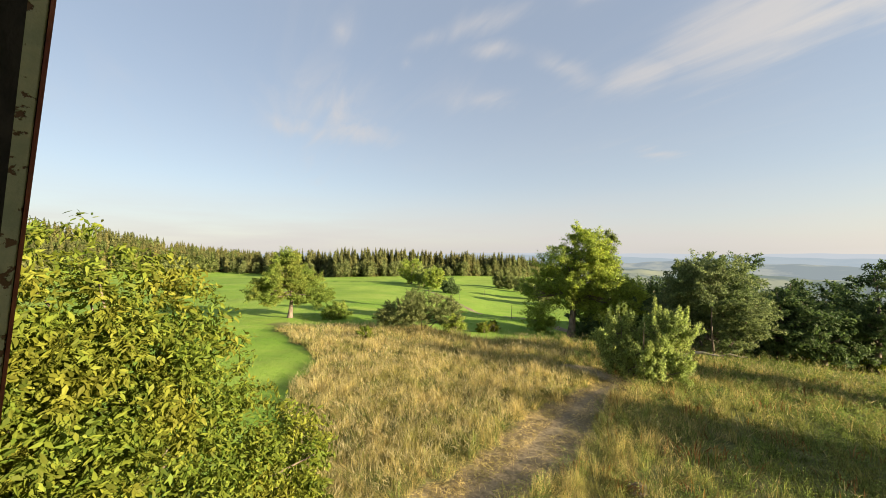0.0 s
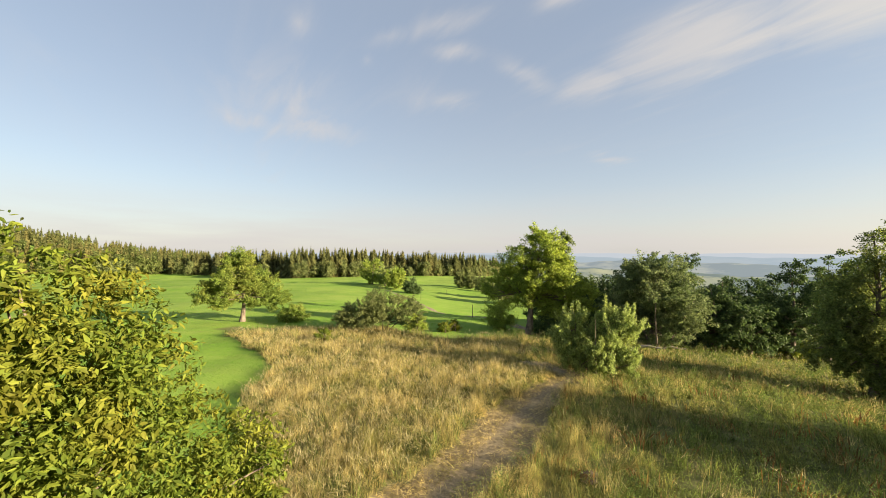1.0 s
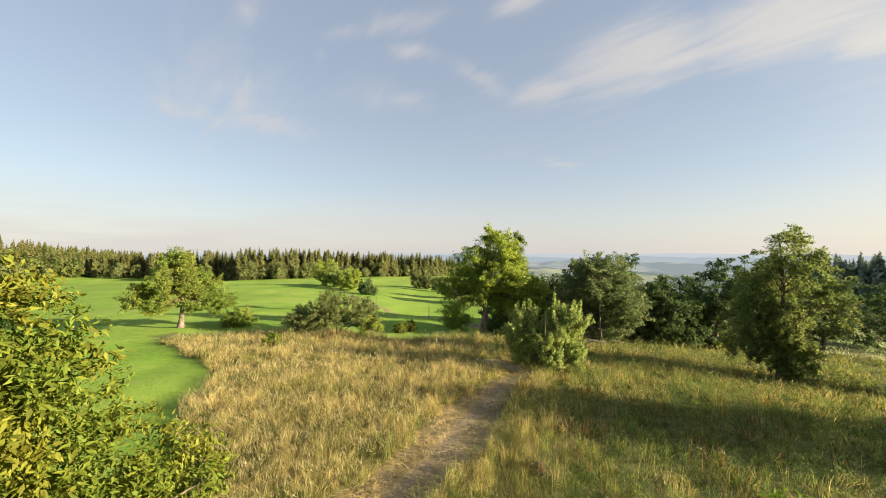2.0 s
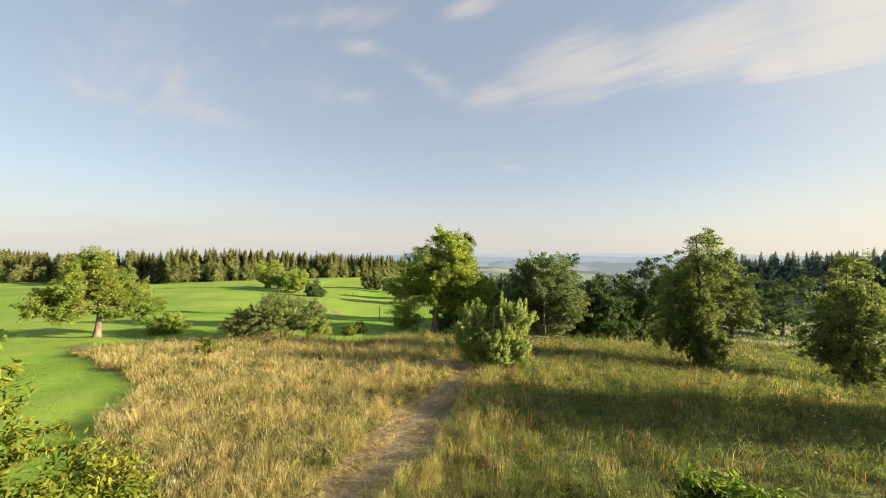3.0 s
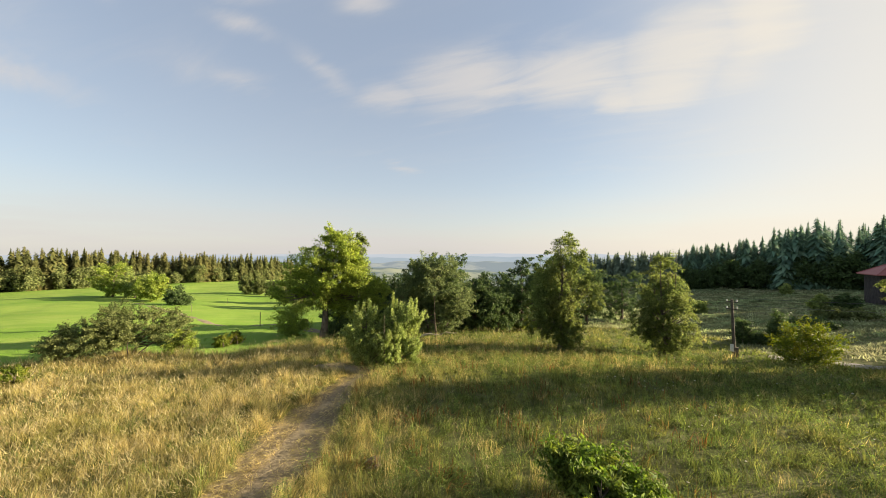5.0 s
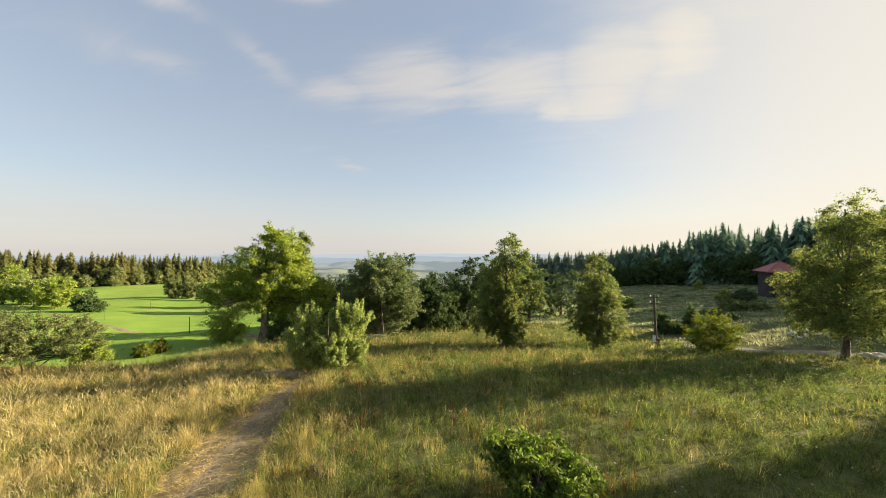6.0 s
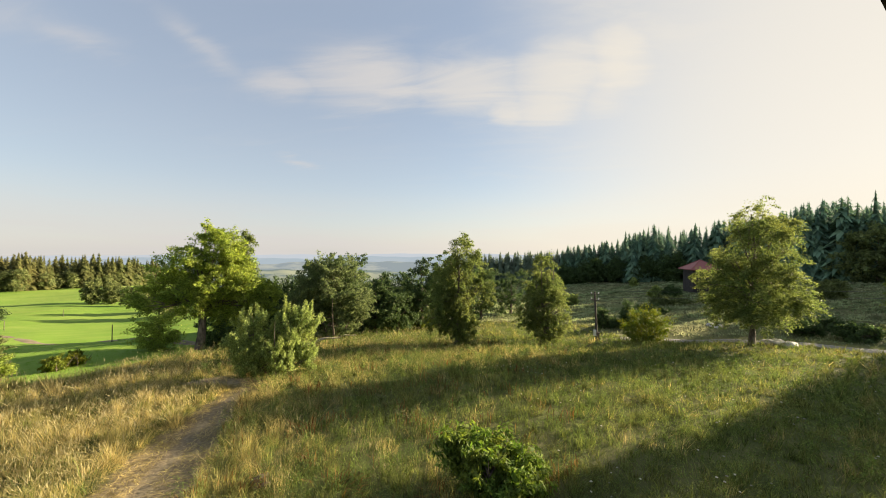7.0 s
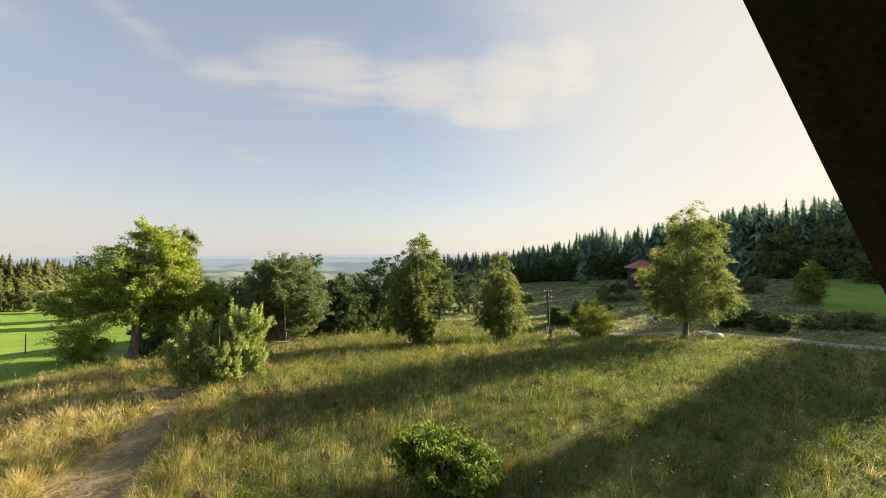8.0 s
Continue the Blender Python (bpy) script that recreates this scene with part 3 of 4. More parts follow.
def tree(name, at, tall, lobes, mat, n_clumps, per, size, clump, bark=None, trunk_r=0.18, trunk_to=0.75, lean=(0, 0), droop=0.0, flat=0.7, shell=0.5,
         label="", category="tree", group="", limbs=26, stems=1, fancy=False, singles=0, spread=0.0, turn=None, spray=1.0, front=False, boughs=0):
    """A tree or bush: trunk with limbs, and a crown of leaf clumps in lobes (x, y, z, rx, ry, rz from its foot, in metres)."""
    bark = bark or M_BARK
    root = tagged(new(name), label, category, group)
    root.location = at
    turn = math.degrees(math.atan2(-at[0], at[1])) if turn is None else turn      # lobes: x to the right as seen from the house, y away from it
    root.rotation_euler = (0, 0, radians(turn))
    centre, outward = clumps_in(lobes, n_clumps, shell, boughs)
    if front:                                    # most of the foliage on the side that gets the light
        back = outward[:, 1] > 0.2
        centre[back, 1] *= -1
        outward[back, 1] *= -1
    ok = centre[:, 2] > 0.12 * clump
    centre, outward = centre[ok], outward[ok]
    cs = clump * rng.uniform(0.5, 1.5, len(centre))
    if not fancy:                                # many small leaves
        per, size = int(per * 1.85), size * 0.86
    m = np.repeat(np.arange(len(centre)), per)
    g = rng.normal(size=(len(m), 3))
    g /= np.linalg.norm(g, axis=1)[:, None]
    r = rng.random(len(m)) ** 0.5
    # a clump is a spray of twigs: it reaches outward, and hangs or rises with droop
    reach = outward * [1, 1, 0.4] + rng.normal(size=outward.shape) * 0.35 + [0, 0, 0.25 - droop]
    reach /= np.linalg.norm(reach, axis=1)[:, None]
    run = (rng.random(len(m)) * 1.9 - 0.7) * spray
    p = centre[m] + g * (r * cs[m] * (0.72 - 0.22 * run))[:, None] * [1, 1, flat] + reach[m] * (run * cs[m])[:, None]
    p[:, 2] = np.maximum(p[:, 2], 0.05)
    nrm = g * 0.35 + outward[m] * 0.2 + rng.normal(size=(len(m), 3)) * 0.75 + [0, 0, 0.45]
    sz = size * rng.uniform(0.6, 1.35, len(p))
    v, f = leaves(p, nrm, sz, 2.2 if fancy else 1.6, fancy, not fancy)
    child("crown", mesh_from("crown", v, f, mat), root)
    # trunk and limbs
    pieces = []
    for s in range(stems):
        off = np.array([math.cos(s * 2.4), math.sin(s * 2.4)]) * (0 if stems == 1 else 0.25 + spread * 0.25)
        ts = np.linspace(0, 1, 9)
        bend = np.stack([lean[0] * ts + off[0] * (1 + spread * ts * 3) + 0.06 * tall * np.sin(ts * 3 + s) * 0.3, lean[1] * ts + off[1] * (1 + spread * ts * 3) + 0.05 * tall * np.sin(ts * 4 + 2 * s) * 0.25, ts * tall * trunk_to], 1)
        bend[0, 2] = -0.25
        rad = trunk_r / math.sqrt(stems) * (1 - 0.82 * ts) * (1 + 0.55 * np.exp(-ts * 18))
        pieces.append(tube(bend, rad, 8))
    for i in rng.choice(len(centre), min(limbs, len(centre)), replace=False):
        e = centre[i]
        hz = min(max(e[2] * rng.uniform(0.45, 0.8), (0.3 if stems == 1 else 0.12) * tall * rng.uniform(0.8, 1.3)), tall * trunk_to * 0.95)
        t = hz / (tall * trunk_to)
        s0 = np.array([np.interp(t, ts, bend[:, 0]), np.interp(t, ts, bend[:, 1]), hz])
        mid = (s0 + e) / 2 + [0, 0, -0.06 * np.linalg.norm(e - s0)] + rng.normal(size=3) * 0.06 * np.linalg.norm(e - s0)
        q = np.linspace(0, 1, 6)[:, None]
        pts = s0 * (1 - q) ** 2 + 2 * mid * q * (1 - q) + e * q * q
        pieces.append(tube(pts, trunk_r * (1 - 0.75 * t) * 0.5 * (1 - 0.85 * q[:, 0]) + 0.006, 5))
    v, f = joined(pieces)
    child("trunk", mesh_from("trunk", v, f, bark, True), root)
    if singles:
        v, f = leaves(np.zeros((1, 3)), np.array([[0.0, 0, 1]]), [size], fancy=True)
        me = mesh_from("leaf", v, f, mat)
        # single leaves on the side that faces the house
        face = np.array([0.0, -1.0, 0.0])
        near = np.argsort(-(p @ face))[: singles * 6]
        for i in rng.choice(near, singles, replace=False):
            ob = child("leaf", me, root)
            ob.matrix_local = Matrix.Translation(p[i] + face * 0.05) @ Vector(nrm[i]).to_track_quat("Z", "Y").to_matrix().to_4x4() @ pose(0, 0, 0, 0, 0, rng.uniform(0, 360))
    return root


build_grass()

# near tree beside the house
tree("broadleaf_tree", spot(43.5, 7.8), 6.9,
     [(0, 0, 2.9, 2.35, 2.3, 2.1), (-0.1, 0, 4.5, 1.65, 1.7, 1.5), (-0.4, 0, 5.8, 1.4, 1.3, 1.3), (-1.4, 0, 5.5, 1.6, 1.4, 1.5), (-2.6, 0, 4.8, 1.6, 1.5, 1.9), (0.3, 0, 5.3, 1.3, 1.3, 1.2), (0.7, -0.2, 4.3, 1.35, 1.3, 1.2), (0.8, 0, 1.7, 2.0, 1.9, 1.5), (1.5, 0.3, 1.2, 1.5, 1.5, 1.1), (1.85, 0.1, 1.9, 1.15, 1.2, 1.3), (-1.6, 0, 4.3, 1.7, 1.6, 1.9), (-2.0, 0, 2.3, 2.0, 2.0, 2.0), (2.2, 0.1, 1.5, 1.15, 1.2, 1.3), (-0.6, -0.4, 3.6, 1.9, 1.7, 1.7), (1.9, 0.0, 2.9, 1.1, 1.2, 1.3), (2.5, 0.0, 2.2, 1.0, 1.1, 1.2)], M_LEAF_NEAR, 2900, 30, 0.052, 0.25, trunk_r=0.12,
     shell=0.6, flat=0.6, spray=0.75, droop=0.35, label="leafy yellow-green young tree close to the house", fancy=True, singles=280, limbs=60, trunk_to=0.8, front=True)

x, y, z, d = on_ray(23.4, -9.87)
tree("orchard_tree", (x, y, z), 7.8, [(-0.1, 0, 6.2, 1.3, 1.4, 0.9), (-0.3, 0, 4.5, 2.3, 2.2, 1.6), (-2.0, 0, 3.9, 1.5, 1.8, 1.2), (1.7, 0, 4.0, 1.6, 1.8, 1.2), (-3.2, 0, 2.7, 1.1, 1.4, 0.9), (2.9, 0, 2.4, 1.3, 1.6, 1.0), (1.4, 0, 2.3, 1.8, 2.0, 1.0), (-1.8, 0, 2.4, 1.6, 1.8, 1.0)], M_LEAF_HAW,
     600, 84, 0.105, 0.42, boughs=26, shell=0.3, trunk_r=0.24, trunk_to=0.5, label="gnarled old fruit tree at the edge of the field")
x, y, z, d = on_ray(4.0, -12.6)
tree("bush", (x, y, z), 3.5, [(-2.0, 0, 1.5, 1.9, 1.6, 1.25), (0.6, 0, 2.0, 2.1, 1.8, 1.5), (2.4, 0, 1.4, 1.6, 1.5, 1.25), (-3.0, 0, 1.0, 1.1, 1.2, 0.9), (-0.6, 0, 1.7, 1.7, 1.5, 1.45)], M_LEAF_GREY, 480, 80, 0.075, 0.27, spray=1.4, trunk_r=0.1, stems=4, boughs=8, droop=-0.2,
     spread=1.0, trunk_to=0.4, label="grey-green spreading willow bush in dry grass", category="bush")
x, y, z, d = on_ray(-19.2, -12.9)
tree("ash_tree", (x, y, z), 10.4, [(1.0, 0, 5.2, 2.9, 2.8, 2.0), (1.4, 0, 7.3, 1.8, 1.7, 1.7), (-2.0, 0, 6.0, 1.6, 1.5, 1.0), (3.2, 0, 4.3, 1.9, 2.1, 1.9), (1.2, 0, 8.5, 1.6, 1.3, 0.85), (4.6, 0.5, 3.2, 1.4, 1.6, 1.9),
     (-3.0, 0, 4.2, 1.4, 1.3, 1.1), (-0.6, 0, 4.4, 2.2, 2.2, 1.4), (1.8, 0.4, 2.6, 1.6, 1.6, 1.2), (-0.8, 0, 7.0, 1.5, 1.5, 1.2), (3.4, 0, 2.2, 1.4, 1.6, 1.3)], M_LEAF_ASH,
     900, 58, 0.118, 0.42, trunk_r=0.3, shell=0.25, spray=1.1, boughs=40, label="tall bright green ash tree with a thick trunk", limbs=50)
x, y, z, d = on_ray(-28.2, -18.1)
path_bush = tree("bush", (x, y, z), 3.8, [(-1.4, 0.0, 1.6, 0.85, 1.1, 1.55), (-0.6, -0.2, 1.95, 0.65, 0.8, 1.5), (0.7, 0.0, 2.1, 0.75, 1.0, 1.65), (1.55, 0.0, 1.7, 0.8, 1.0, 1.55), (-0.1, 0.0, 1.0, 2.1, 1.5, 1.0), (1.2, 0.0, 2.5, 0.45, 0.5, 0.9)], M_LEAF_BUSH, 560, 80, 0.07, 0.2, shell=0.35, spray=1.7, boughs=14, trunk_r=0.09, stems=5, droop=-0.7,
     spread=0.8, label="dense rounded green bush beside the path", category="bush")
path_bush.scale = (0.94, 1.0, 1.2)
x, y, z, d = on_ray(-36.2, -13.6)
tree("willow_tree", (x, y, z), 8.2, [(-0.3, 0, 5.0, 2.7, 2.4, 1.9), (0.3, 0, 6.2, 2.2, 2.0, 1.4), (2.2, 0, 3.4, 1.6, 2.0, 2.0), (-2.5, 0, 3.2, 1.5, 2.0, 2.2), (0.2, 0.3, 1.8, 3.0, 1.6, 1.7)], M_LEAF_WILLOW, 700, 58, 0.11, 0.34, shell=0.4, spray=1.4, boughs=36, trunk_r=0.2, stems=4, spread=1.2, trunk_to=0.5,
     label="many-stemmed willow tree with grey branches", limbs=50)
DARK = [(-30.0, 42, 5.2, 2.4), (-39.5, 46, 8.5, 2.4), (-36.6, 47, 8.6, 2.3), (-43.7, 43, 6.8, 1.4), (-42.8, 37, 5.8, 2.2), (-46.3, 38, 5.6, 2.2), (-50.0, 40, 8.6, 2.2), (-47.9, 45, 6.4, 2.0), (-52.8, 42, 8.8, 2.2),
        (-33.5, 41, 5.8, 2.2), (-64.2, 55, 7.2, 3.0), (-26.5, 43, 5.5, 2.6), (-59.5, 50, 7.4, 2.4), (-24.5, 39, 5.8, 2.1), (-28.5, 48, 5.5, 2.6), (-33.0, 49, 6.2, 2.4), (-22.5, 50, 6.0, 2.8), (-56.5, 46, 7.0, 2.2)]
for az, d, h, r in DARK:
    tree("broadleaf_tree", spot(az, d), h, [(0, 0, h * 0.5, r, r, h * 0.42), (0.3 * r, 0.2 * r, h * 0.78, r * 0.6, r * 0.6, h * 0.22), (-0.4 * r, 0, h * 0.3, r * 0.95, r * 0.95, h * 0.3)], M_LEAF_DARK, 190, 46, 0.15, 0.4, shell=0.4, spray=1.2, boughs=16, trunk_r=0.2,
         label="dark green broadleaf tree in the tree row", group="tree row", limbs=16)
tree("birch_tree", spot(-24.3, 42), 10.6, [(0, 0, 6.0, 1.0, 1.0, 2.6), (0.1, 0, 9.2, 0.6, 0.6, 1.4)], M_LEAF_BIRCH, 70, 90, 0.12, 0.45, trunk_r=0.13, trunk_to=0.96, droop=1.0, bark=M_BARK_PALE,
     label="slender white-stemmed birch behind the ash", group="birches")
x, y, z, d = on_ray(-55.8, -15.1)
tree("birch_tree", (x, y, z), 9.9, [(0.11, 0.0, 4.83, 1.73, 1.94, 2.62), (0.4, 0, 7.2, 1.3, 1.2, 1.6), (0.4, 0.0, 8.5, 0.8, 0.75, 0.75), (2.16, 0.65, 4.41, 0.97, 1.4, 1.99), (-1.51, 0.0, 3.04, 1.3, 1.51, 1.68), (1.62, 0.0, 7.25, 0.43, 0.54, 0.63), (0.32, 0.0, 1.78, 1.62, 1.62, 1.37)], M_LEAF_BIRCH, 640, 56, 0.095, 0.3, shell=0.3, spray=1.5, boughs=46, trunk_r=0.16,
     trunk_to=0.84, droop=1.1, label="tall birch tree with drooping twigs in the meadow", group="birches", limbs=50)
x, y, z, d = on_ray(-69.2, -14.1)
tree("birch_tree", (x, y, z), 8.9, [(0.0, 0.0, 3.81, 1.82, 1.94, 2.8), (-0.11, 0.0, 6.72, 1.14, 1.14, 1.79), (-1.37, 0.0, 2.46, 1.37, 1.37, 1.68), (1.25, 0.0, 3.14, 1.37, 1.25, 2.13), (1.03, 0.0, 5.15, 0.91, 0.91, 1.12), (0.23, 0.0, 1.46, 1.82, 1.6, 1.23)], M_LEAF_BIRCH, 560, 56, 0.095, 0.28, shell=0.3, spray=1.5, boughs=40, trunk_r=0.13, stems=3, spread=0.5,
     trunk_to=0.9, droop=0.9, label="three-stemmed birch tree in the meadow", group="birches", limbs=40)
x, y, z, d = on_ray(-94.4, -11.35)
tree("birch_tree", (x, y, z), 12.6, [(0, 0, 4.5, 3.1, 3.3, 2.9), (0.2, 0, 7.6, 2.6, 2.8, 2.7), (0.1, 0, 10.1, 1.5, 1.6, 1.7), (-2.6, 0, 4.0, 1.2, 1.7, 2.2), (2.5, 0, 4.8, 1.2, 1.7, 2.4), (-2.2, 0, 6.9, 0.9, 1.2, 1.2), (-1.2, 0, 2.4, 1.6, 1.6, 1.3), (1.4, 0, 2.5, 1.4, 1.6, 1.3)],
     M_LEAF_BIRCH, 1250, 40, 0.1, 0.34, shell=0.25, spray=1.5, boughs=80, trunk_r=0.19,
     trunk_to=0.84, droop=1.1, label="large spreading birch tree beside the road", group="birches", limbs=60)

# birches further along the road, whose long shadows lie over the meadow
for az, d, h in ((-114.2, 66, 16.8), (-115.0, 80, 19.5)):
    tree("birch_tree", spot(az, d), h, [(0, 0, h * 0.5, h * 0.2, h * 0.2, h * 0.34), (0, 0, h * 0.8, h * 0.12, h * 0.12, h * 0.2)], M_LEAF_BIRCH, 140, 40, 0.3, 0.7, trunk_r=0.15, trunk_to=0.95, droop=1.0,
         label="birch tree further along the road", group="birches")

# bushes on the field and in the meadow
for az, el, h, r, m_ in ((5.2, -5.4, 6.0, 2.8, M_LEAF_ASH), (3.2, -5.7, 5.4, 2.2, M_LEAF_BUSH), (1.6, -6.3, 5.2, 2.4, M_LEAF_ASH), (-0.9, -6.9, 2.8, 1.1, M_LEAF_DARK)):
    x, y, z, d = on_ray(az, el)
    tree("field_tree", (x, y, z), h * d / 85, [(0, 0, h * 0.55 * d / 85, r * d / 85, r * d / 85, h * 0.44 * d / 85), (0.5, 0, h * 0.35 * d / 85, r * 1.1 * d / 85, r * d / 85, h * 0.3 * d / 85)], m_, 80, 75, 0.30, 0.8, trunk_r=0.2,
         label="round green tree on the mown field", group="field trees", limbs=12)
for az, el, h, r in ((-8.8, -6.1, 5.4, 1.5), (-10.4, -6.2, 5.0, 1.8), (-12.2, -6.6, 5.0, 1.8), (-14.0, -7.6, 5.0, 2.0), (-16.0, -8.4, 5.6, 2.2)):
    x, y, z, d = on_ray(az, el)
    tree("field_tree", (x, y, z), h, [(0, 0, h * 0.52, r, r, h * 0.46), (0.5, 0, h * 0.35, r, r, h * 0.3)], M_LEAF_GREY, 70, 70, 0.28, 0.7, trunk_r=0.15,
         label="pale green young tree in a row on the field", group="young tree row", limbs=12)
SHRUBS = [(16.6, -10.3, 1.5, 1.5, M_LEAF_HAW, "low green bush at the meadow edge"), (-83.2, -12.6, 2.8, 1.55, M_LEAF_NEAR, "sunlit yellow-green bush by the road"),
          (-81.5, -5.0, 2.0, 0.6, M_LEAF_BUSH, "small green shrub on the pasture"), (-84.1, -6.4, 1.9, 0.9, M_LEAF_BUSH, "small green shrub on the pasture"),
          (-86.1, -6.2, 1.9, 1.5, M_LEAF_DARK, "dark shrub beside the hut"), (-73.1, -8.1, 1.9, 1.1, M_LEAF_BUSH, "round green shrub on the pasture"),
          (-80.9, -10.9, 3.0, 0.7, M_LEAF_DARK, "dark narrow sapling on the pasture"), (-77.6, -11.2, 2.4, 0.5, M_LEAF_DARK, "dark narrow sapling behind the pole"),
          (-103.0, -9.3, 1.3, 1.2, M_LEAF_DARK, "low dark bramble bush by the road"), (-99.0, -9.4, 1.2, 1.0, M_LEAF_DARK, "low dark bramble bush by the road"), (-105.9, -5.9, 4.8, 0.7, M_LEAF_HAW, "young yellow-green tree on the pasture"),
          (-6.0, -12.9, 0.9, 0.5, M_LEAF_NEAR, "yellow-green weeds at the meadow edge"), (-7.6, -12.7, 0.9, 0.4, M_LEAF_NEAR, "yellow-green weeds at the meadow edge"),
          (12.6, -13.6, 0.9, 0.6, M_LEAF_NEAR, "yellow-green weed in dry grass"), (-1.5, -13.0, 1.5, 0.7, M_LEAF_ASH, "fresh green shoot before the willow bush"),
          (-86.1, -7.2, 1.2, 2.6, M_LEAF_GREY, "low bramble thicket on the pasture"), (-83.6, -8.6, 1.0, 2.2, M_LEAF_DARK, "low bramble thicket on the pasture"), (-79.0, -10.9, 0.9, 1.4, M_LEAF_DARK, "low bramble thicket behind the pole"),
          (-100.5, -8.7, 1.1, 2.0, M_LEAF_DARK, "dark low bramble thicket by the road"), (-106.6, -8.4, 1.0, 2.4, M_LEAF_GREY, "rough low thicket by the road"), (-109.4, -7.9, 1.1, 2.0, M_LEAF_GREY, "rough low thicket by the road"), (-91.9, -6.4, 1.2, 2.4, M_LEAF_GREY, "low thicket below the hut"),
          (-14.8, -12.3, 2.6, 1.35, M_LEAF_ASH, "bright green shrub beside the ash"), (-22.3, -12.9, 2.2, 1.5, M_LEAF_DARK, "dark shrub under the ash"),
          (-101.0, -5.2, 2.6, 1.4, M_LEAF_GREY, "grey-green bush before the forest"), (-49.5, -12.2, 1.0, 2.2, M_LEAF_NEAR, "sunlit bracken before the tree row"), (-46.0, -12.4, 0.9, 1.6, M_LEAF_NEAR, "sunlit bracken before the tree row")]
for az, el, h, r, m_, text in SHRUBS:
    x, y, z, d = on_ray(az, el)
    ls = float(np.clip(0.0028 * d, 0.07, 0.26))
    tree("shrub", (x, y, z), h, [(0, 0, h * 0.5, r, r, h * 0.48), (0.1, 0, h * 0.75, r * 0.5, r * 0.5, h * 0.25), (-0.2 * r, 0, h * 0.3, r * 0.9, r * 0.9, h * 0.3)], m_, int(30 + 18 * r * h), 70, ls, 0.16 * h + 0.1 * r, trunk_r=0.05,
         stems=3 if h < 4 else 1, spread=0.4, label=text, category="shrub", limbs=12)
tree("bush", spot(-61.5, 9.6), 1.9, [(-0.11, 0.0, 0.95, 0.9, 0.85, 0.71), (0.73, -0.23, 0.71, 0.96, 0.79, 0.62), (-0.56, 0.0, 1.23, 0.34, 0.37, 0.28)], M_LEAF_SMALL, 270, 50, 0.064, 0.18, boughs=12, spray=1.5, trunk_r=0.05, stems=3, spread=0.5,
     label="small leafy bush below the window", category="bush", fancy=True)
for az, d, h, r in ((-104.0, 112, 12.5, 5.5), (-108.5, 110, 11.5, 5.2), (-92.5, 120, 8.0, 3.6), (-86.0, 124, 8.5, 3.2), (-83.0, 127, 8.0, 3.0), (-76.0, 130, 8.5, 3.2), (-79.0, 130, 8.0, 3.0), (-73.0, 134, 8.0, 3.2), (-112.0, 100, 9.0, 4.0)):
    tree("broadleaf_tree", spot(az, d), h, [(0, 0, h * 0.5, r, r, h * 0.46), (-0.5 * r, 0, h * 0.35, r * 0.8, r * 0.8, h * 0.33), (0.5 * r, 0, h * 0.4, r * 0.7, r * 0.7, h * 0.35)], M_LEAF_GREY if d < 116 else M_LEAF_DARK, 100, 55, 0.45, 1.3, trunk_r=0.25,
         label="dark broadleaf tree at the forest edge", group="forest edge", limbs=10)


# ---- woods ----
def spruces(name, places, mat, layers, points, label, broad=1.0):
    """Many spruces in one mesh: a thin core and tiers of single drooping boughs."""
    allv, allf, o = [], [], 0
    for x, y, h in places:
        z0 = float(height(x, y))
        n = layers + int(rng.integers(-2, 3))
        rmax, full = h * rng.uniform(0.17, 0.27), rng.uniform(0.55, 0.95)
        t = np.repeat((np.arange(n) + 0.3) / n, points) + rng.uniform(-0.6, 0.6, n * points) / n
        t = np.clip(t, 0.02, 0.985)
        a = rng.uniform(0, 2 * math.pi, n * points)
        r = rmax * (1 - t) ** full * rng.uniform(0.6, 1.3, n * points) + 0.15
        z = z0 + h * (0.05 + 0.95 * t)
        fall = r * rng.uniform(0.15, 0.7, n * points)
        ca, sa = np.cos(a), np.sin(a)
        wd = r * rng.uniform(0.28, 0.5, n * points) * broad
        tip = np.stack([x + ca * r, y + sa * r, z - fall], 1)
        s_ = np.stack([-sa * wd, ca * wd, 0 * wd], 1)
        root = np.stack([x + ca * r * 0.25, y + sa * r * 0.25, z + 0.12 * r], 1)
        v = np.stack([root + s_ * 0.8, root - s_ * 0.8, tip], 1).reshape(-1, 3)
        allv.append(v)
        allf.append(np.arange(len(v)).reshape(-1, 3) + o)
        o += len(v)
        b = np.linspace(0, 2 * math.pi, 7)[:6]
        v = np.concatenate([[[x, y, z0 + h * 1.01]], np.stack([x + rmax * 0.42 * np.cos(b), y + rmax * 0.42 * np.sin(b), np.full(6, z0 - 0.3)], 1)])
        k = np.arange(6)
        allv.append(v)
        allf.append(np.stack([0 * k, 1 + k, 1 + (k + 1) % 6], 1) + o)
        o += 7
    return tagged(new(name, mesh_from(name, np.concatenate(allv), np.concatenate(allf), mat)), label, "forest", kind="stuff")


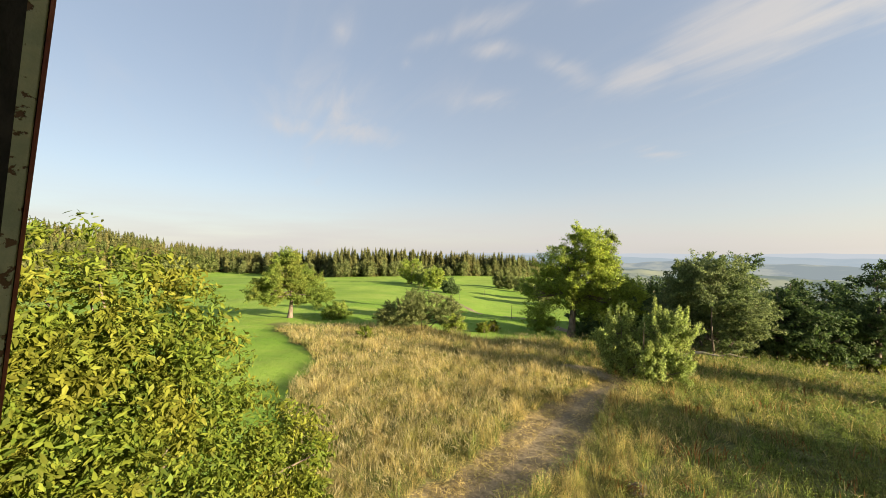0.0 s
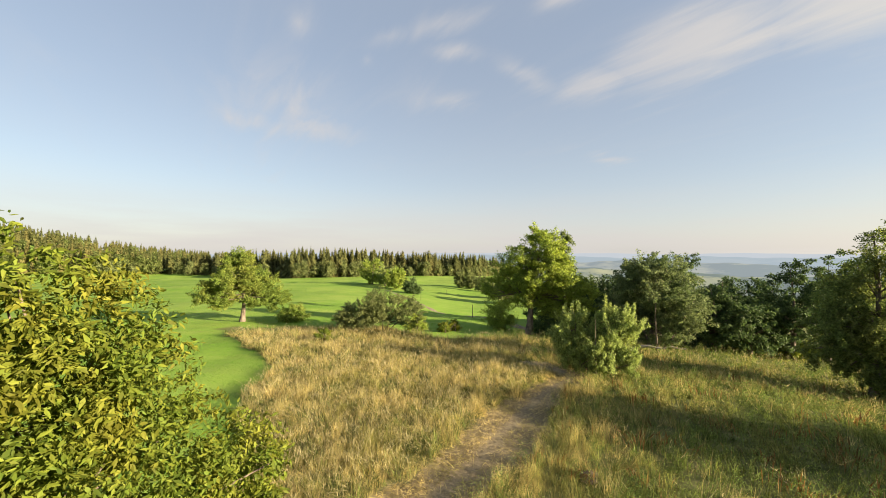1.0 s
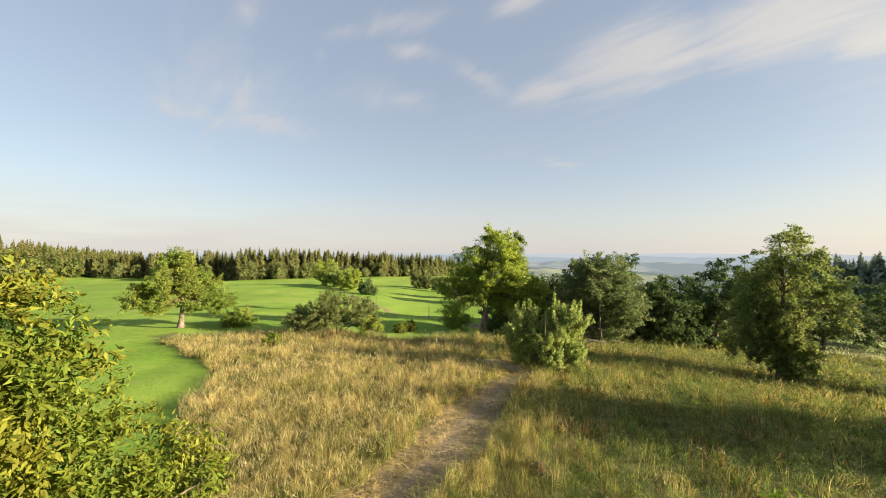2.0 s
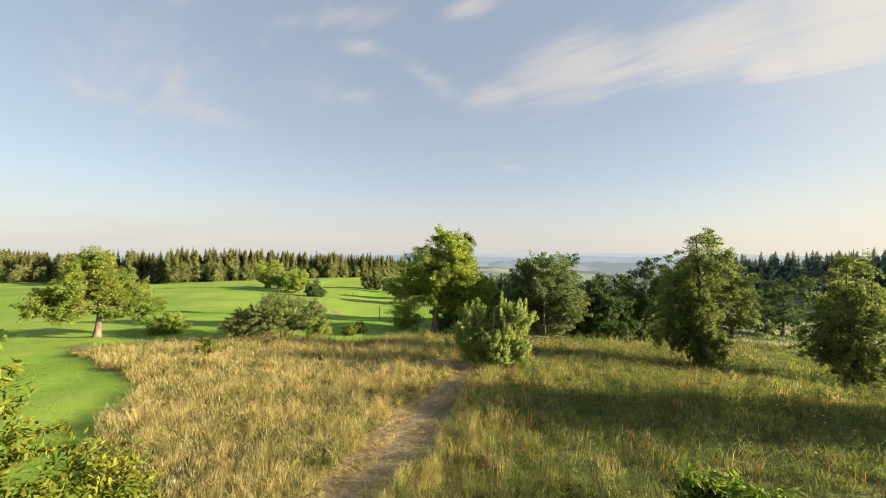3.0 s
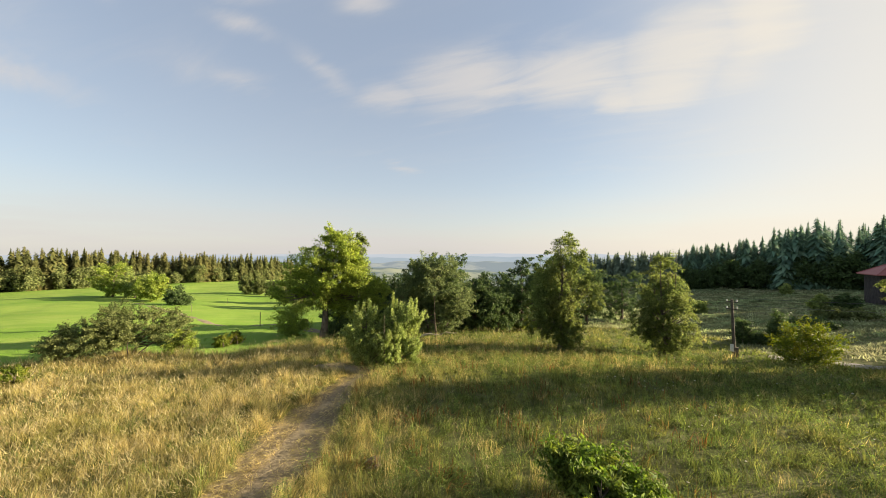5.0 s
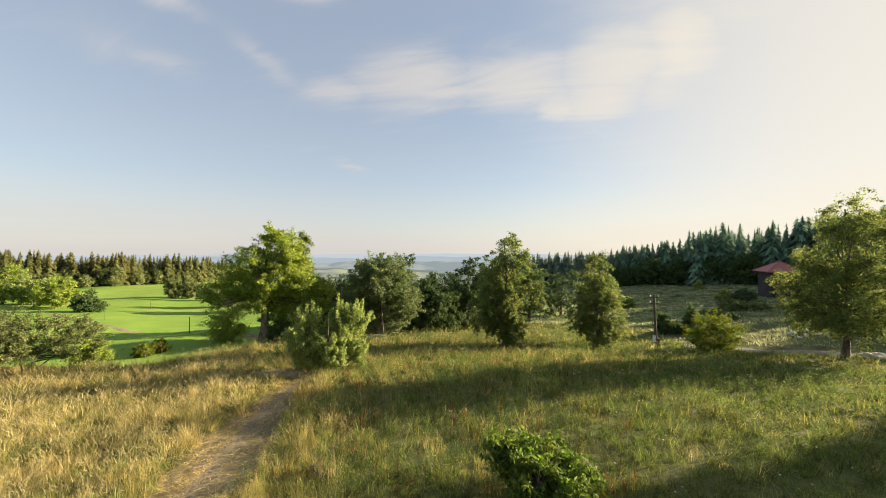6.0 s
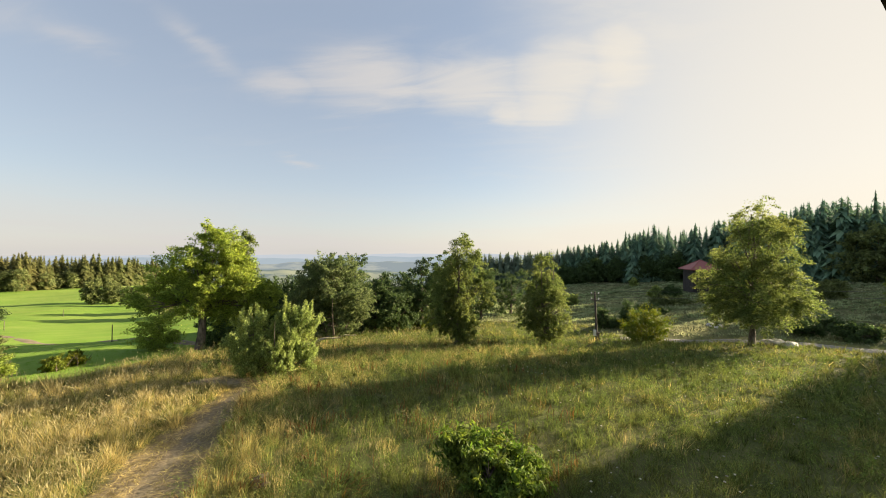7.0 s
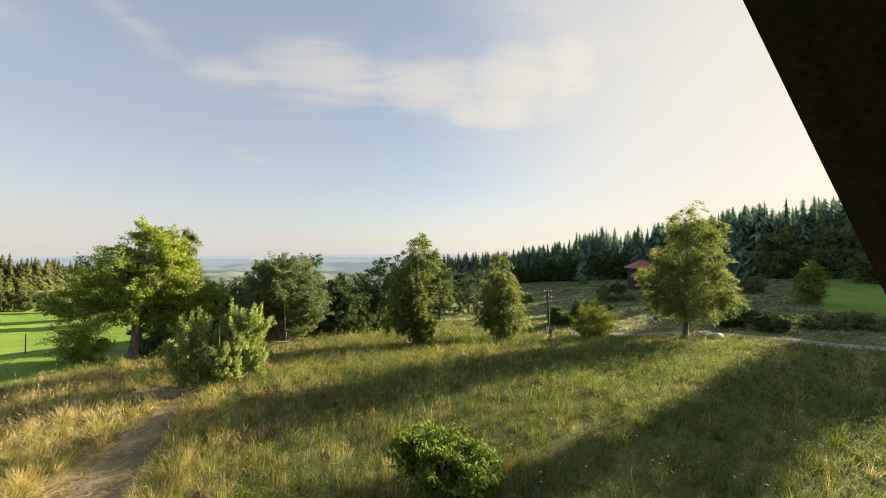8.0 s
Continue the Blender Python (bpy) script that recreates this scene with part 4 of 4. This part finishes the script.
def leafy_wood(name, places, mat, size, label):
    """Many broadleaf trees in one mesh: leaf clumps over short trunks."""
    allv, allf, o = [], [], 0
    for x, y, h in places:
        z0 = float(height(x, y))
        r = h * rng.uniform(0.22, 0.34)
        c, g = clumps_in([(0, 0, h * 0.5, r, r, h * 0.45), (0, 0, h * 0.75, r * 0.6, r * 0.6, h * 0.22)], 30, 0.6)
        m = np.repeat(np.arange(len(c)), 20)
        p = c[m] + rng.normal(size=(len(m), 3)) * h * 0.05 + [x, y, z0]
        v, f = leaves(p, g[m] + rng.normal(size=(len(m), 3)) * 0.5 + [0, 0, 0.4], size * rng.uniform(0.7, 1.3, len(m)), tiny=True)
        allv.append(v)
        allf.append(f + o)
        o += len(v)
    return tagged(new(name, mesh_from(name, np.concatenate(allv), np.concatenate(allf), mat)), label, "forest", kind="stuff")


def stand(az0, az1, d0, d1, n, h0, h1, foot=None):
    """Places for trees in a fan; with foot, d0 and d1 count from where the sight line at foot(az) meets the land."""
    out = []
    for _ in range(n):
        az, d = rng.uniform(az0, az1), d0 + (d1 - d0) * rng.random() ** 1.6
        if foot:
            d += on_ray(az, foot(az))[3]
        sx, sy, _z = spot(az, d)
        out.append((sx, sy, h0 + (h1 - h0) * rng.random() ** 0.8))
    return out


def foot_left(az):
    return -4.2 + 1.35 * float(smooth(16, 38, az))


spruces("spruce_forest", stand(-17, 30, 3, 36, 560, 8.5, 15.0, foot_left), M_SPRUCE, 19, 12, "spruce forest behind the mown field", 1.0)
leafy_wood("forest_edge", stand(-16, 38, -3, 6, 90, 4, 9.5, foot_left), M_LEAF_GREY, 0.45, "pale broadleaf trees at the edge of the spruce forest")
spruces("hill_forest", stand(27, 75, 275, 520, 1000, 10.5, 14.5), M_SPRUCE, 11, 8, "spruce forest on the hill beyond the field", 1.8)
leafy_wood("hill_woods", stand(28, 62, 270, 440, 110, 8.5, 13), M_LEAF_BIRCH, 0.8, "broadleaf trees in the forest on the hill")
spruces("dark_forest", stand(-128, -115, 128, 165, 90, 10, 13) + stand(-116, -108.5, 112, 142, 70, 16, 20.5) + stand(-113, -98, 116, 160, 120, 14.5, 19) + stand(-100, -80, 126, 170, 180, 13, 18) + stand(-82, -71, 136, 175, 80, 11, 15), M_SPRUCE_BLUED, 24, 13, broad=0.75, label="dark spruce forest above the pasture")
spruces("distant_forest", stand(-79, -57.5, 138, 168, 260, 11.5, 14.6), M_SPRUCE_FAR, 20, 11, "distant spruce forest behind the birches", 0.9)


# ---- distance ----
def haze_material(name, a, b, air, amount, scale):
    """Far land: woods and fields, with skylit haze of much air added as emission."""
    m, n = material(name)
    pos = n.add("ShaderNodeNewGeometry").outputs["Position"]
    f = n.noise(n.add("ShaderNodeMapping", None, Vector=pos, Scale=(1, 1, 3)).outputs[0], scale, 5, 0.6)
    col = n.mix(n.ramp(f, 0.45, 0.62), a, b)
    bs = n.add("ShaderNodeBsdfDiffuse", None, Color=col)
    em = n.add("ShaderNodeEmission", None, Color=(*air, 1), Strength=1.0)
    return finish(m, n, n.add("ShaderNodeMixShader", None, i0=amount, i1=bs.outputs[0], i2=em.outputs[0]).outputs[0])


def ridge(d, el0, swing, seed, mat, depth):
    """A rounded range of hills round the view at that distance."""
    az = np.radians(np.linspace(-100, 45, 220))
    rows = []
    for t in np.linspace(0, 1, 8):
        dd = d + depth * (t - 1)
        k = np.degrees(az)
        crest = el0 + swing * (0.6 * np.sin(k * 0.19 + seed) + 0.4 * np.sin(k * 0.47 + 2 * seed) + 0.15 * np.sin(k * 1.7 + seed))
        top = 6.5 + d * np.tan(np.radians(crest))
        low = 6.5 + d * math.tan(radians(el0 - 4.5))
        z = low + (top - low) * math.sin(t * math.pi / 2)
        rows.append(np.stack([-np.sin(az) * dd, np.cos(az) * dd, z], 1))
    v = np.concatenate(rows)
    n = len(az)
    i, j = np.meshgrid(np.arange(7), np.arange(n - 1), indexing="ij")
    f = np.stack([i * n + j, i * n + j + 1, (i + 1) * n + j + 1, (i + 1) * n + j], -1).reshape(-1, 4)
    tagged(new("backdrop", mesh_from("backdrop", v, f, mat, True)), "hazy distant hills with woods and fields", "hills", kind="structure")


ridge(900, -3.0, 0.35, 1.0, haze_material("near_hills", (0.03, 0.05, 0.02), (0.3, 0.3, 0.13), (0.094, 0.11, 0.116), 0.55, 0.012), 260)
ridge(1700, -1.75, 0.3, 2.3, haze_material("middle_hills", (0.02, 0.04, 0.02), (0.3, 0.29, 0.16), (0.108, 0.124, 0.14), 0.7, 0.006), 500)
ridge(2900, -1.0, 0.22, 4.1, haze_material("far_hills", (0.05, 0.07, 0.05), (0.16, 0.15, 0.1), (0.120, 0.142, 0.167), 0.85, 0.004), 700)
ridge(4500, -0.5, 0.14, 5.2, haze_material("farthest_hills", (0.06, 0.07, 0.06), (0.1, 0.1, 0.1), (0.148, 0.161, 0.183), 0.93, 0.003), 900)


# ---- house: gable wall with a three-cornered opening, dark attic behind ----
OUT, RIGHT = bearing(-30), bearing(-120)
FACE = 0.236                               # the wall's outer face, along OUT


def wall_point(u, z, n):
    return RIGHT * u + OUT * n + Vector((0, 0, z))


def left_u(z):
    return -0.948 + 0.470 * (z - 6.779)


def right_u(z):
    return 1.79 - (z - 7.406) / 0.586


def wood_material(name, a, b, rough=0.85):
    m, n = material(name)
    pos = n.add("ShaderNodeNewGeometry").outputs["Position"]
    f = n.noise(n.add("ShaderNodeMapping", None, Vector=pos, Scale=(6, 6, 0.8)).outputs[0], 5.0, 6, 0.65)
    bump = n.add("ShaderNodeBump", None, Strength=0.4, Distance=0.01, Height=f)
    bs = n.add("ShaderNodeBsdfPrincipled", None, Base_Color=n.mix(n.ramp(f, 0.35, 0.65), a, b), Roughness=rough, Normal=bump.outputs[0])
    return finish(m, n, bs.outputs[0])


def peeling_material():
    m, n = material("peeling_paint")
    pos = n.add("ShaderNodeNewGeometry").outputs["Position"]
    f = n.noise(pos, 14.0, 7, 0.7)
    chips = n.ramp(n.noise(pos, 45.0, 5, 0.6, 0.3), 0.6, 0.64)
    col = n.mix(n.ramp(f, 0.3, 0.7), (0.3, 0.33, 0.22), (0.48, 0.46, 0.28))
    col = n.mix(chips, col, (0.13, 0.07, 0.035))
    bump = n.add("ShaderNodeBump", None, Strength=0.7, Distance=0.004, Height=n.math("SUBTRACT", f, chips))
    bs = n.add("ShaderNodeBsdfPrincipled", None, Base_Color=col, Roughness=0.6, Normal=bump.outputs[0])
    return finish(m, n, bs.outputs[0])


M_DARKWOOD = wood_material("tarred_wood", (0.012, 0.01, 0.008), (0.035, 0.028, 0.022))
M_REDEDGE = wood_material("red_brown_paint", (0.16, 0.035, 0.02), (0.26, 0.08, 0.04), 0.6)
M_PEEL = peeling_material()


def slab(bm, corners, n0, n1):
    """A prism over corners (u, z) of the wall's plane, from depth n0 to n1."""
    a = [bm.verts.new(wall_point(u, z, n0)) for u, z in corners]
    b = [bm.verts.new(wall_point(u, z, n1)) for u, z in corners]
    bm.faces.new(a)
    bm.faces.new(b[::-1])
    for i in range(len(a)):
        j = (i + 1) % len(a)
        bm.faces.new((a[j], a[i], b[i], b[j]))


def build_house():
    sill, apex = 4.9, 8.528
    au, top = right_u(apex), apex + 0.4
    lu, ru = left_u(sill) - 0.45, 6.4
    eave = top - 0.586 * (ru - au)
    lower = [(lu, -0.3), (ru, -0.3), (ru, sill), (lu, sill)]
    gable = [(lu, -0.3), (ru, -0.3), (ru, eave), (au, top), (lu, sill)]
    bm = bmesh.new()
    slab(bm, lower, FACE - 0.2, FACE)
    slab(bm, [(lu, sill), (left_u(sill), sill), (au, apex), (au, top)], FACE - 0.2, FACE)
    slab(bm, [(right_u(sill), sill), (ru, sill), (ru, eave), (au, top), (au, apex)], FACE - 0.2, FACE)
    me = bpy.data.meshes.new("wall_gable")
    bmesh.ops.recalc_face_normals(bm, faces=bm.faces)
    bm.to_mesh(me)
    bm.free()
    me.materials.append(M_DARKWOOD)
    tagged(new("wall_gable", me), "dark timber gable wall with a large opening", "wall", kind="structure")
    # attic: floor, back, sides and roof close the room behind the camera
    bm = bmesh.new()
    slab(bm, [(lu, 4.6), (ru, 4.6), (ru, 4.8), (lu, 4.8)], -5.0, FACE - 0.21)
    me = bpy.data.meshes.new("floor")
    bm.to_mesh(me), bm.free(), me.materials.append(M_DARKWOOD)
    tagged(new("floor", me), "dark plank floor of the attic", "floor", kind="structure")
    for name, corners, n0, n1 in (("wall_back", gable, -5.2, -5.0),
                                  ("wall_left", [(lu - 0.2, -0.3), (lu - 0.002, -0.3), (lu - 0.002, sill - 0.05), (lu - 0.2, sill - 0.4)], -5.2, FACE),
                                  ("wall_right", [(ru + 0.002, -0.3), (ru + 0.2, -0.3), (ru + 0.2, eave - 0.12), (ru + 0.002, eave)], -5.2, FACE),
                                  ("roof", [(ru + 0.4, eave - 0.235), (au, top + 0.003), (lu - 0.3, sill - 0.63), (lu - 0.42, sill - 0.58), (au, top + 0.15), (ru + 0.4, eave - 0.09)], -5.3, FACE + 0.02)):
        bm = bmesh.new()
        slab(bm, corners, n0, n1)
        me = bpy.data.meshes.new(name)
        bmesh.ops.recalc_face_normals(bm, faces=bm.faces)
        bm.to_mesh(me), bm.free(), me.materials.append(M_DARKWOOD)
        tagged(new(name, me), "dark timber of the old attic", "wall", kind="structure")
    # painted frame boards along both edges
    frame_ = tagged(new("window_1"), "old wooden frame boards with peeling paint", "window", kind="structure")
    bm = bmesh.new()
    z0, z1 = sill, apex - 0.4
    slab(bm, [(left_u(z0) - 0.11, z0), (left_u(z0), z0), (left_u(z1), z1), (left_u(z1) - 0.11, z1)], FACE - 0.006, FACE + 0.0165)
    bmesh.ops.recalc_face_normals(bm, faces=bm.faces)
    bmesh.ops.bevel(bm, geom=bm.edges[:], offset=0.002, segments=2, affect="EDGES")
    part("window_frame", bm, M_PEEL, frame_, "pale green board with flaking paint")
    bm = bmesh.new()
    slab(bm, [(left_u(z0) - 0.1, z0), (left_u(z0) + 0.001, z0), (left_u(z1) + 0.001, z1), (left_u(z1) - 0.1, z1)], FACE + 0.0168, FACE + 0.021)
    bmesh.ops.recalc_face_normals(bm, faces=bm.faces)
    part("edge_strip", bm, M_REDEDGE, frame_, "red-brown painted edge strip")
    bm = bmesh.new()
    slab(bm, [(right_u(z0), z0), (right_u(z0) + 0.25, z0), (right_u(z1) + 0.25, z1), (right_u(z1), z1)], FACE - 0.06, 0.34)
    bmesh.ops.recalc_face_normals(bm, faces=bm.faces)
    bmesh.ops.bevel(bm, geom=bm.edges[:], offset=0.008, segments=2, affect="EDGES")
    part("rafter", bm, M_DARKWOOD, frame_, "dark sloping rafter")


build_house()


# ---- road, track, hut, pole ----
def ribbon(name, places, wide, mat, lift, label, category):
    pts = np.array([(p[0], p[1]) for p in places])
    tan = np.gradient(pts, axis=0)
    tan /= np.linalg.norm(tan, axis=1)[:, None]
    side = np.stack([-tan[:, 1], tan[:, 0]], 1)
    rows = []
    for t in np.linspace(-0.5, 0.5, 5):
        q = pts + side * wide * (t + 0.02 * np.sin(np.arange(len(pts)) * 1.3)[:, None])
        rows.append(np.stack([q[:, 0], q[:, 1], height(q[:, 0], q[:, 1]) + lift * (1 - (2 * t) ** 4)], 1))
    v, n = np.concatenate(rows), len(pts)
    i, j = np.meshgrid(np.arange(4), np.arange(n - 1), indexing="ij")
    f = np.stack([i * n + j, i * n + j + 1, (i + 1) * n + j + 1, (i + 1) * n + j], -1).reshape(-1, 4)
    return tagged(new(name, mesh_from(name, v, f, mat, True)), label, category, kind="structure")


M_ROAD = bark_material("worn_asphalt", (0.17, 0.16, 0.145), (0.31, 0.285, 0.25), 3.0)
M_TRACK = bark_material("track_earth", (0.13, 0.1, 0.06), (0.24, 0.19, 0.11), 2.0)
ribbon("road", [spot(az, 38.9 + 1.4 * float(smooth(-84, -100, az))) for az in np.linspace(-80, -135, 90)], 1.45, M_ROAD, 0.1, "narrow worn grey asphalt road", "road")
a_, b_ = on_ray(0.5, -7.5), on_ray(-15.5, -11.3)
ribbon("track", [(a_[0] + (b_[0] - a_[0]) * t, a_[1] + (b_[1] - a_[1]) * t) for t in np.linspace(-0.4, 1.15, 60)], 1.1, M_TRACK, 0.05, "earth farm track across the mown field", "track")


def box(bm, size, at, turn=0.0):
    m = Matrix.Translation(at) @ Matrix.Rotation(turn, 4, "Z") @ Matrix.Diagonal((*size, 1))
    return bmesh.ops.create_cube(bm, size=1.0, matrix=m)


def rod(bm, p, q, r0, r1, sides=8):
    p, q = Vector(p), Vector(q)
    m = Matrix.Translation((p + q) / 2) @ (q - p).to_track_quat("Z", "Y").to_matrix().to_4x4()
    bmesh.ops.create_cone(bm, cap_ends=True, segments=sides, radius1=r0, radius2=r1, depth=(q - p).length, matrix=m)


def plain_material(name, col, rough=0.5, metal=0.0):
    m, n = material(name)
    pos = n.add("ShaderNodeNewGeometry").outputs["Position"]
    f = n.noise(pos, 8.0, 5, 0.6)
    c = n.mix(n.ramp(f, 0.3, 0.7), tuple(0.8 * k for k in col), col)
    bs = n.add("ShaderNodeBsdfPrincipled", None, Base_Color=c, Roughness=rough, Metallic=metal)
    return finish(m, n, bs.outputs[0])


M_WHITE = plain_material("white_enamel", (0.75, 0.75, 0.72), 0.35)
M_PORCELAIN = plain_material("porcelain", (0.7, 0.68, 0.62), 0.2)
M_WIRE = plain_material("wire", (0.12, 0.12, 0.12), 0.4, 1.0)
M_REDROOF = plain_material("red_sheet_roof", (0.3, 0.085, 0.08), 0.6)


def build_pole():
    x, y, z, d = on_ray(-76.8, -13.0)
    tall = d * (math.tan(radians(13.0)) - math.tan(radians(6.04)))
    root = tagged(new("utility_pole"), "weathered wooden utility pole with white meter box", "pole")
    root.location = (x, y, z)
    root.rotation_euler = (0, 0, radians(-76.8))
    bm = bmesh.new()
    rod(bm, (0.06, 0, -0.3), (-0.1, 0, tall), 0.12, 0.085, 12)
    part("post", bm, M_POLE, root)
    for k, zz in enumerate((tall - 0.2, tall - 0.75)):
        bm = bmesh.new()
        box(bm, (0.75, 0.08, 0.09), (-0.09, -0.12, zz))
        part("crossarm", bm, M_POLE, root)
        for u in (-0.4, 0.22):
            bm = bmesh.new()
            rod(bm, (u, -0.12, zz + 0.04), (u, -0.12, zz + 0.2), 0.05, 0.035)
            rod(bm, (u, -0.12, zz + 0.12), (u, -0.12, zz + 0.16), 0.065, 0.06)
            part("insulator", bm, M_PORCELAIN, root, "white porcelain insulator")
    bm = bmesh.new()
    box(bm, (0.24, 0.14, 0.55), (-0.1, -0.18, 0.75))
    bmesh.ops.bevel(bm, geom=bm.edges[:], offset=0.015, segments=2, affect="EDGES")
    part("meter_box", bm, M_WHITE, root, "white metal box")
    bm = bmesh.new()
    box(bm, (0.3, 0.2, 0.8), (0.16, -0.04, 0.4))
    part("footing", bm, M_POLE, root, "dark timber footing")
    # two wires sag away to both sides
    for k, (zz, u) in enumerate(((tall, -0.4), (tall - 0.55, 0.22))):
        r = bearing(-166.8)
        ax, ay = x + r.x * u, y + r.y * u
        fx, fy, fz = spot(-128, 62)
        ez = fz + 6.5 - 0.5 * k
        v = []
        for t in np.linspace(0, 1, 24):
            v.append((ax + (fx - ax) * t, ay + (fy - ay) * t, (z + zz + 0.1) * (1 - t) + ez * t - 3.2 * t * (1 - t)))
        vv, ff = tube(v, np.full(24, 0.012), 5)
        tagged(new("cable", mesh_from("cable", vv, ff, M_WIRE)), "thin dark overhead cable from the pole", "cable")


build_pole()


def build_hut():
    x, y, z, d = on_ray(-89.2, -5.3)
    root = tagged(new("hut"), "dark weathered wooden hut with red pyramid roof", "hut")
    root.location = (x, y, z)
    root.rotation_euler = (0, 0, radians(-89.2 + 24))
    tall = d * (math.tan(radians(5.3)) - math.tan(radians(1.16)))
    half, eave = d * math.tan(radians(2.3)), d * (math.tan(radians(5.3)) - math.tan(radians(2.35)))
    k = half / 1.42
    bm = bmesh.new()
    box(bm, (2 * k * 0.86, 2 * k * 0.86, eave + 0.5), (0, 0, eave / 2 - 0.25))
    part("wall", bm, M_HUTWALL, root, "dark board wall")
    for side in range(4):
        for i in range(12):
            bm = bmesh.new()
            u = (i - 5.5) * 2 * k * 0.86 / 12
            box(bm, (2 * k * 0.86 / 12 - 0.04, 0.05, eave), (u, -k * 0.86 - 0.03, eave / 2))
            bmesh.ops.rotate(bm, verts=bm.verts, cent=(0, 0, 0), matrix=Matrix.Rotation(side * math.pi / 2, 3, "Z"))
            part("board", bm, M_HUTWALL, root)
    bm = bmesh.new()
    v = [bm.verts.new(p) for p in ((-k * 1.12, -k * 1.12, eave), (k * 1.12, -k * 1.12, eave), (k * 1.12, k * 1.12, eave), (-k * 1.12, k * 1.12, eave), (0, 0, tall))]
    w_ = [bm.verts.new((p.co.x, p.co.y, p.co.z - 0.14)) for p in v[:4]]
    for i in range(4):
        j = (i + 1) % 4
        bm.faces.new((v[i], v[j], v[4]))
        bm.faces.new((w_[i], w_[j], v[j], v[i]))
    bm.faces.new(w_[::-1])
    roof = part("roof", bm, M_REDROOF, root, "faded red sheet roof")
    bm = bmesh.new()
    for i in range(4):
        rod(bm, v_corner(i, k * 1.13, eave), (0, 0, tall + 0.03), 0.07, 0.06, 6)
    part("ridge_cap", bm, M_REDROOF, roof)


def v_corner(i, r, z):
    return ((-r, -r, z), (r, -r, z), (r, r, z), (-r, r, z))[i]


build_hut()


def rock(name, at, size, seed, label, mat=None):
    bm = bmesh.new()
    bmesh.ops.create_icosphere(bm, subdivisions=3, radius=1.0)
    for v in bm.verts:
        k = 1 + 0.35 * noise.noise(v.co * 1.3 + Vector((seed, 0, 0))) + 0.12 * noise.noise(v.co * 4 + Vector((seed, 3, 0)))
        v.co = Vector((v.co.x * size[0], v.co.y * size[1], v.co.z * size[2])) * k
    me = bpy.data.meshes.new(name)
    bm.to_mesh(me), bm.free(), me.materials.append(mat or M_STONE)
    ob = tagged(new(name, me), label, "stone")
    ob.location = at
    return ob


x, y, z, d = on_ray(-26.8, -30.5)
rock("boulder", (x, y, z + 0.05), (0.3, 0.22, 0.16), 1.0, "grey-brown boulder half hidden in grass", M_STONE_BROWN)
for k, (az, el, r) in enumerate(((-96.0, -10.9, 0.5), (-96.9, -10.8, 0.6), (-97.8, -10.9, 0.45), (-90.4, -9.6, 0.4), (-91.2, -9.7, 0.35))):
    x, y, z, d = on_ray(az, el)
    rock("stone", (x, y, z + 0.1), (r * 1.4, r, 0.3), k * 3.1, "pale stone lying beside the road").update_tag()
# dead branches under the willow
for k, (az, el, l, tip) in enumerate(((-35.6, -14.2, 2.2, 0.5), (-37.6, -13.6, 2.6, 0.3))):
    x, y, z, d = on_ray(az, el)
    ts = np.linspace(0, 1, 8)
    r = bearing(az - 90)
    v, f = tube(np.stack([x + r.x * l * (ts - 0.5), y + r.y * l * (ts - 0.5), z + 0.25 + tip * ts + 0.15 * np.sin(ts * 5)], 1), 0.13 * (1 - 0.6 * ts), 7)
    tagged(new("dead_branch", mesh_from("dead_branch", v, f, M_BARK_PALE, True)), "bleached dead branch lying under the willow", "branch")
for az, el, h in ((-2.4, -8.0, 1.3), (-10.5, -10.65, 1.5), (-6.5, -7.2, 1.3)):
    x, y, z, d = on_ray(az, el)
    bm = bmesh.new()
    rod(bm, (0, 0, -0.2), (0.02, 0, h), 0.04, 0.032)
    me = bpy.data.meshes.new("fence_post")
    bm.to_mesh(me), bm.free(), me.materials.append(M_POLE)
    ob = tagged(new("fence_post", me), "weathered wooden fence post on the field", "post", "field fence posts")
    ob.location = (x, y, z)
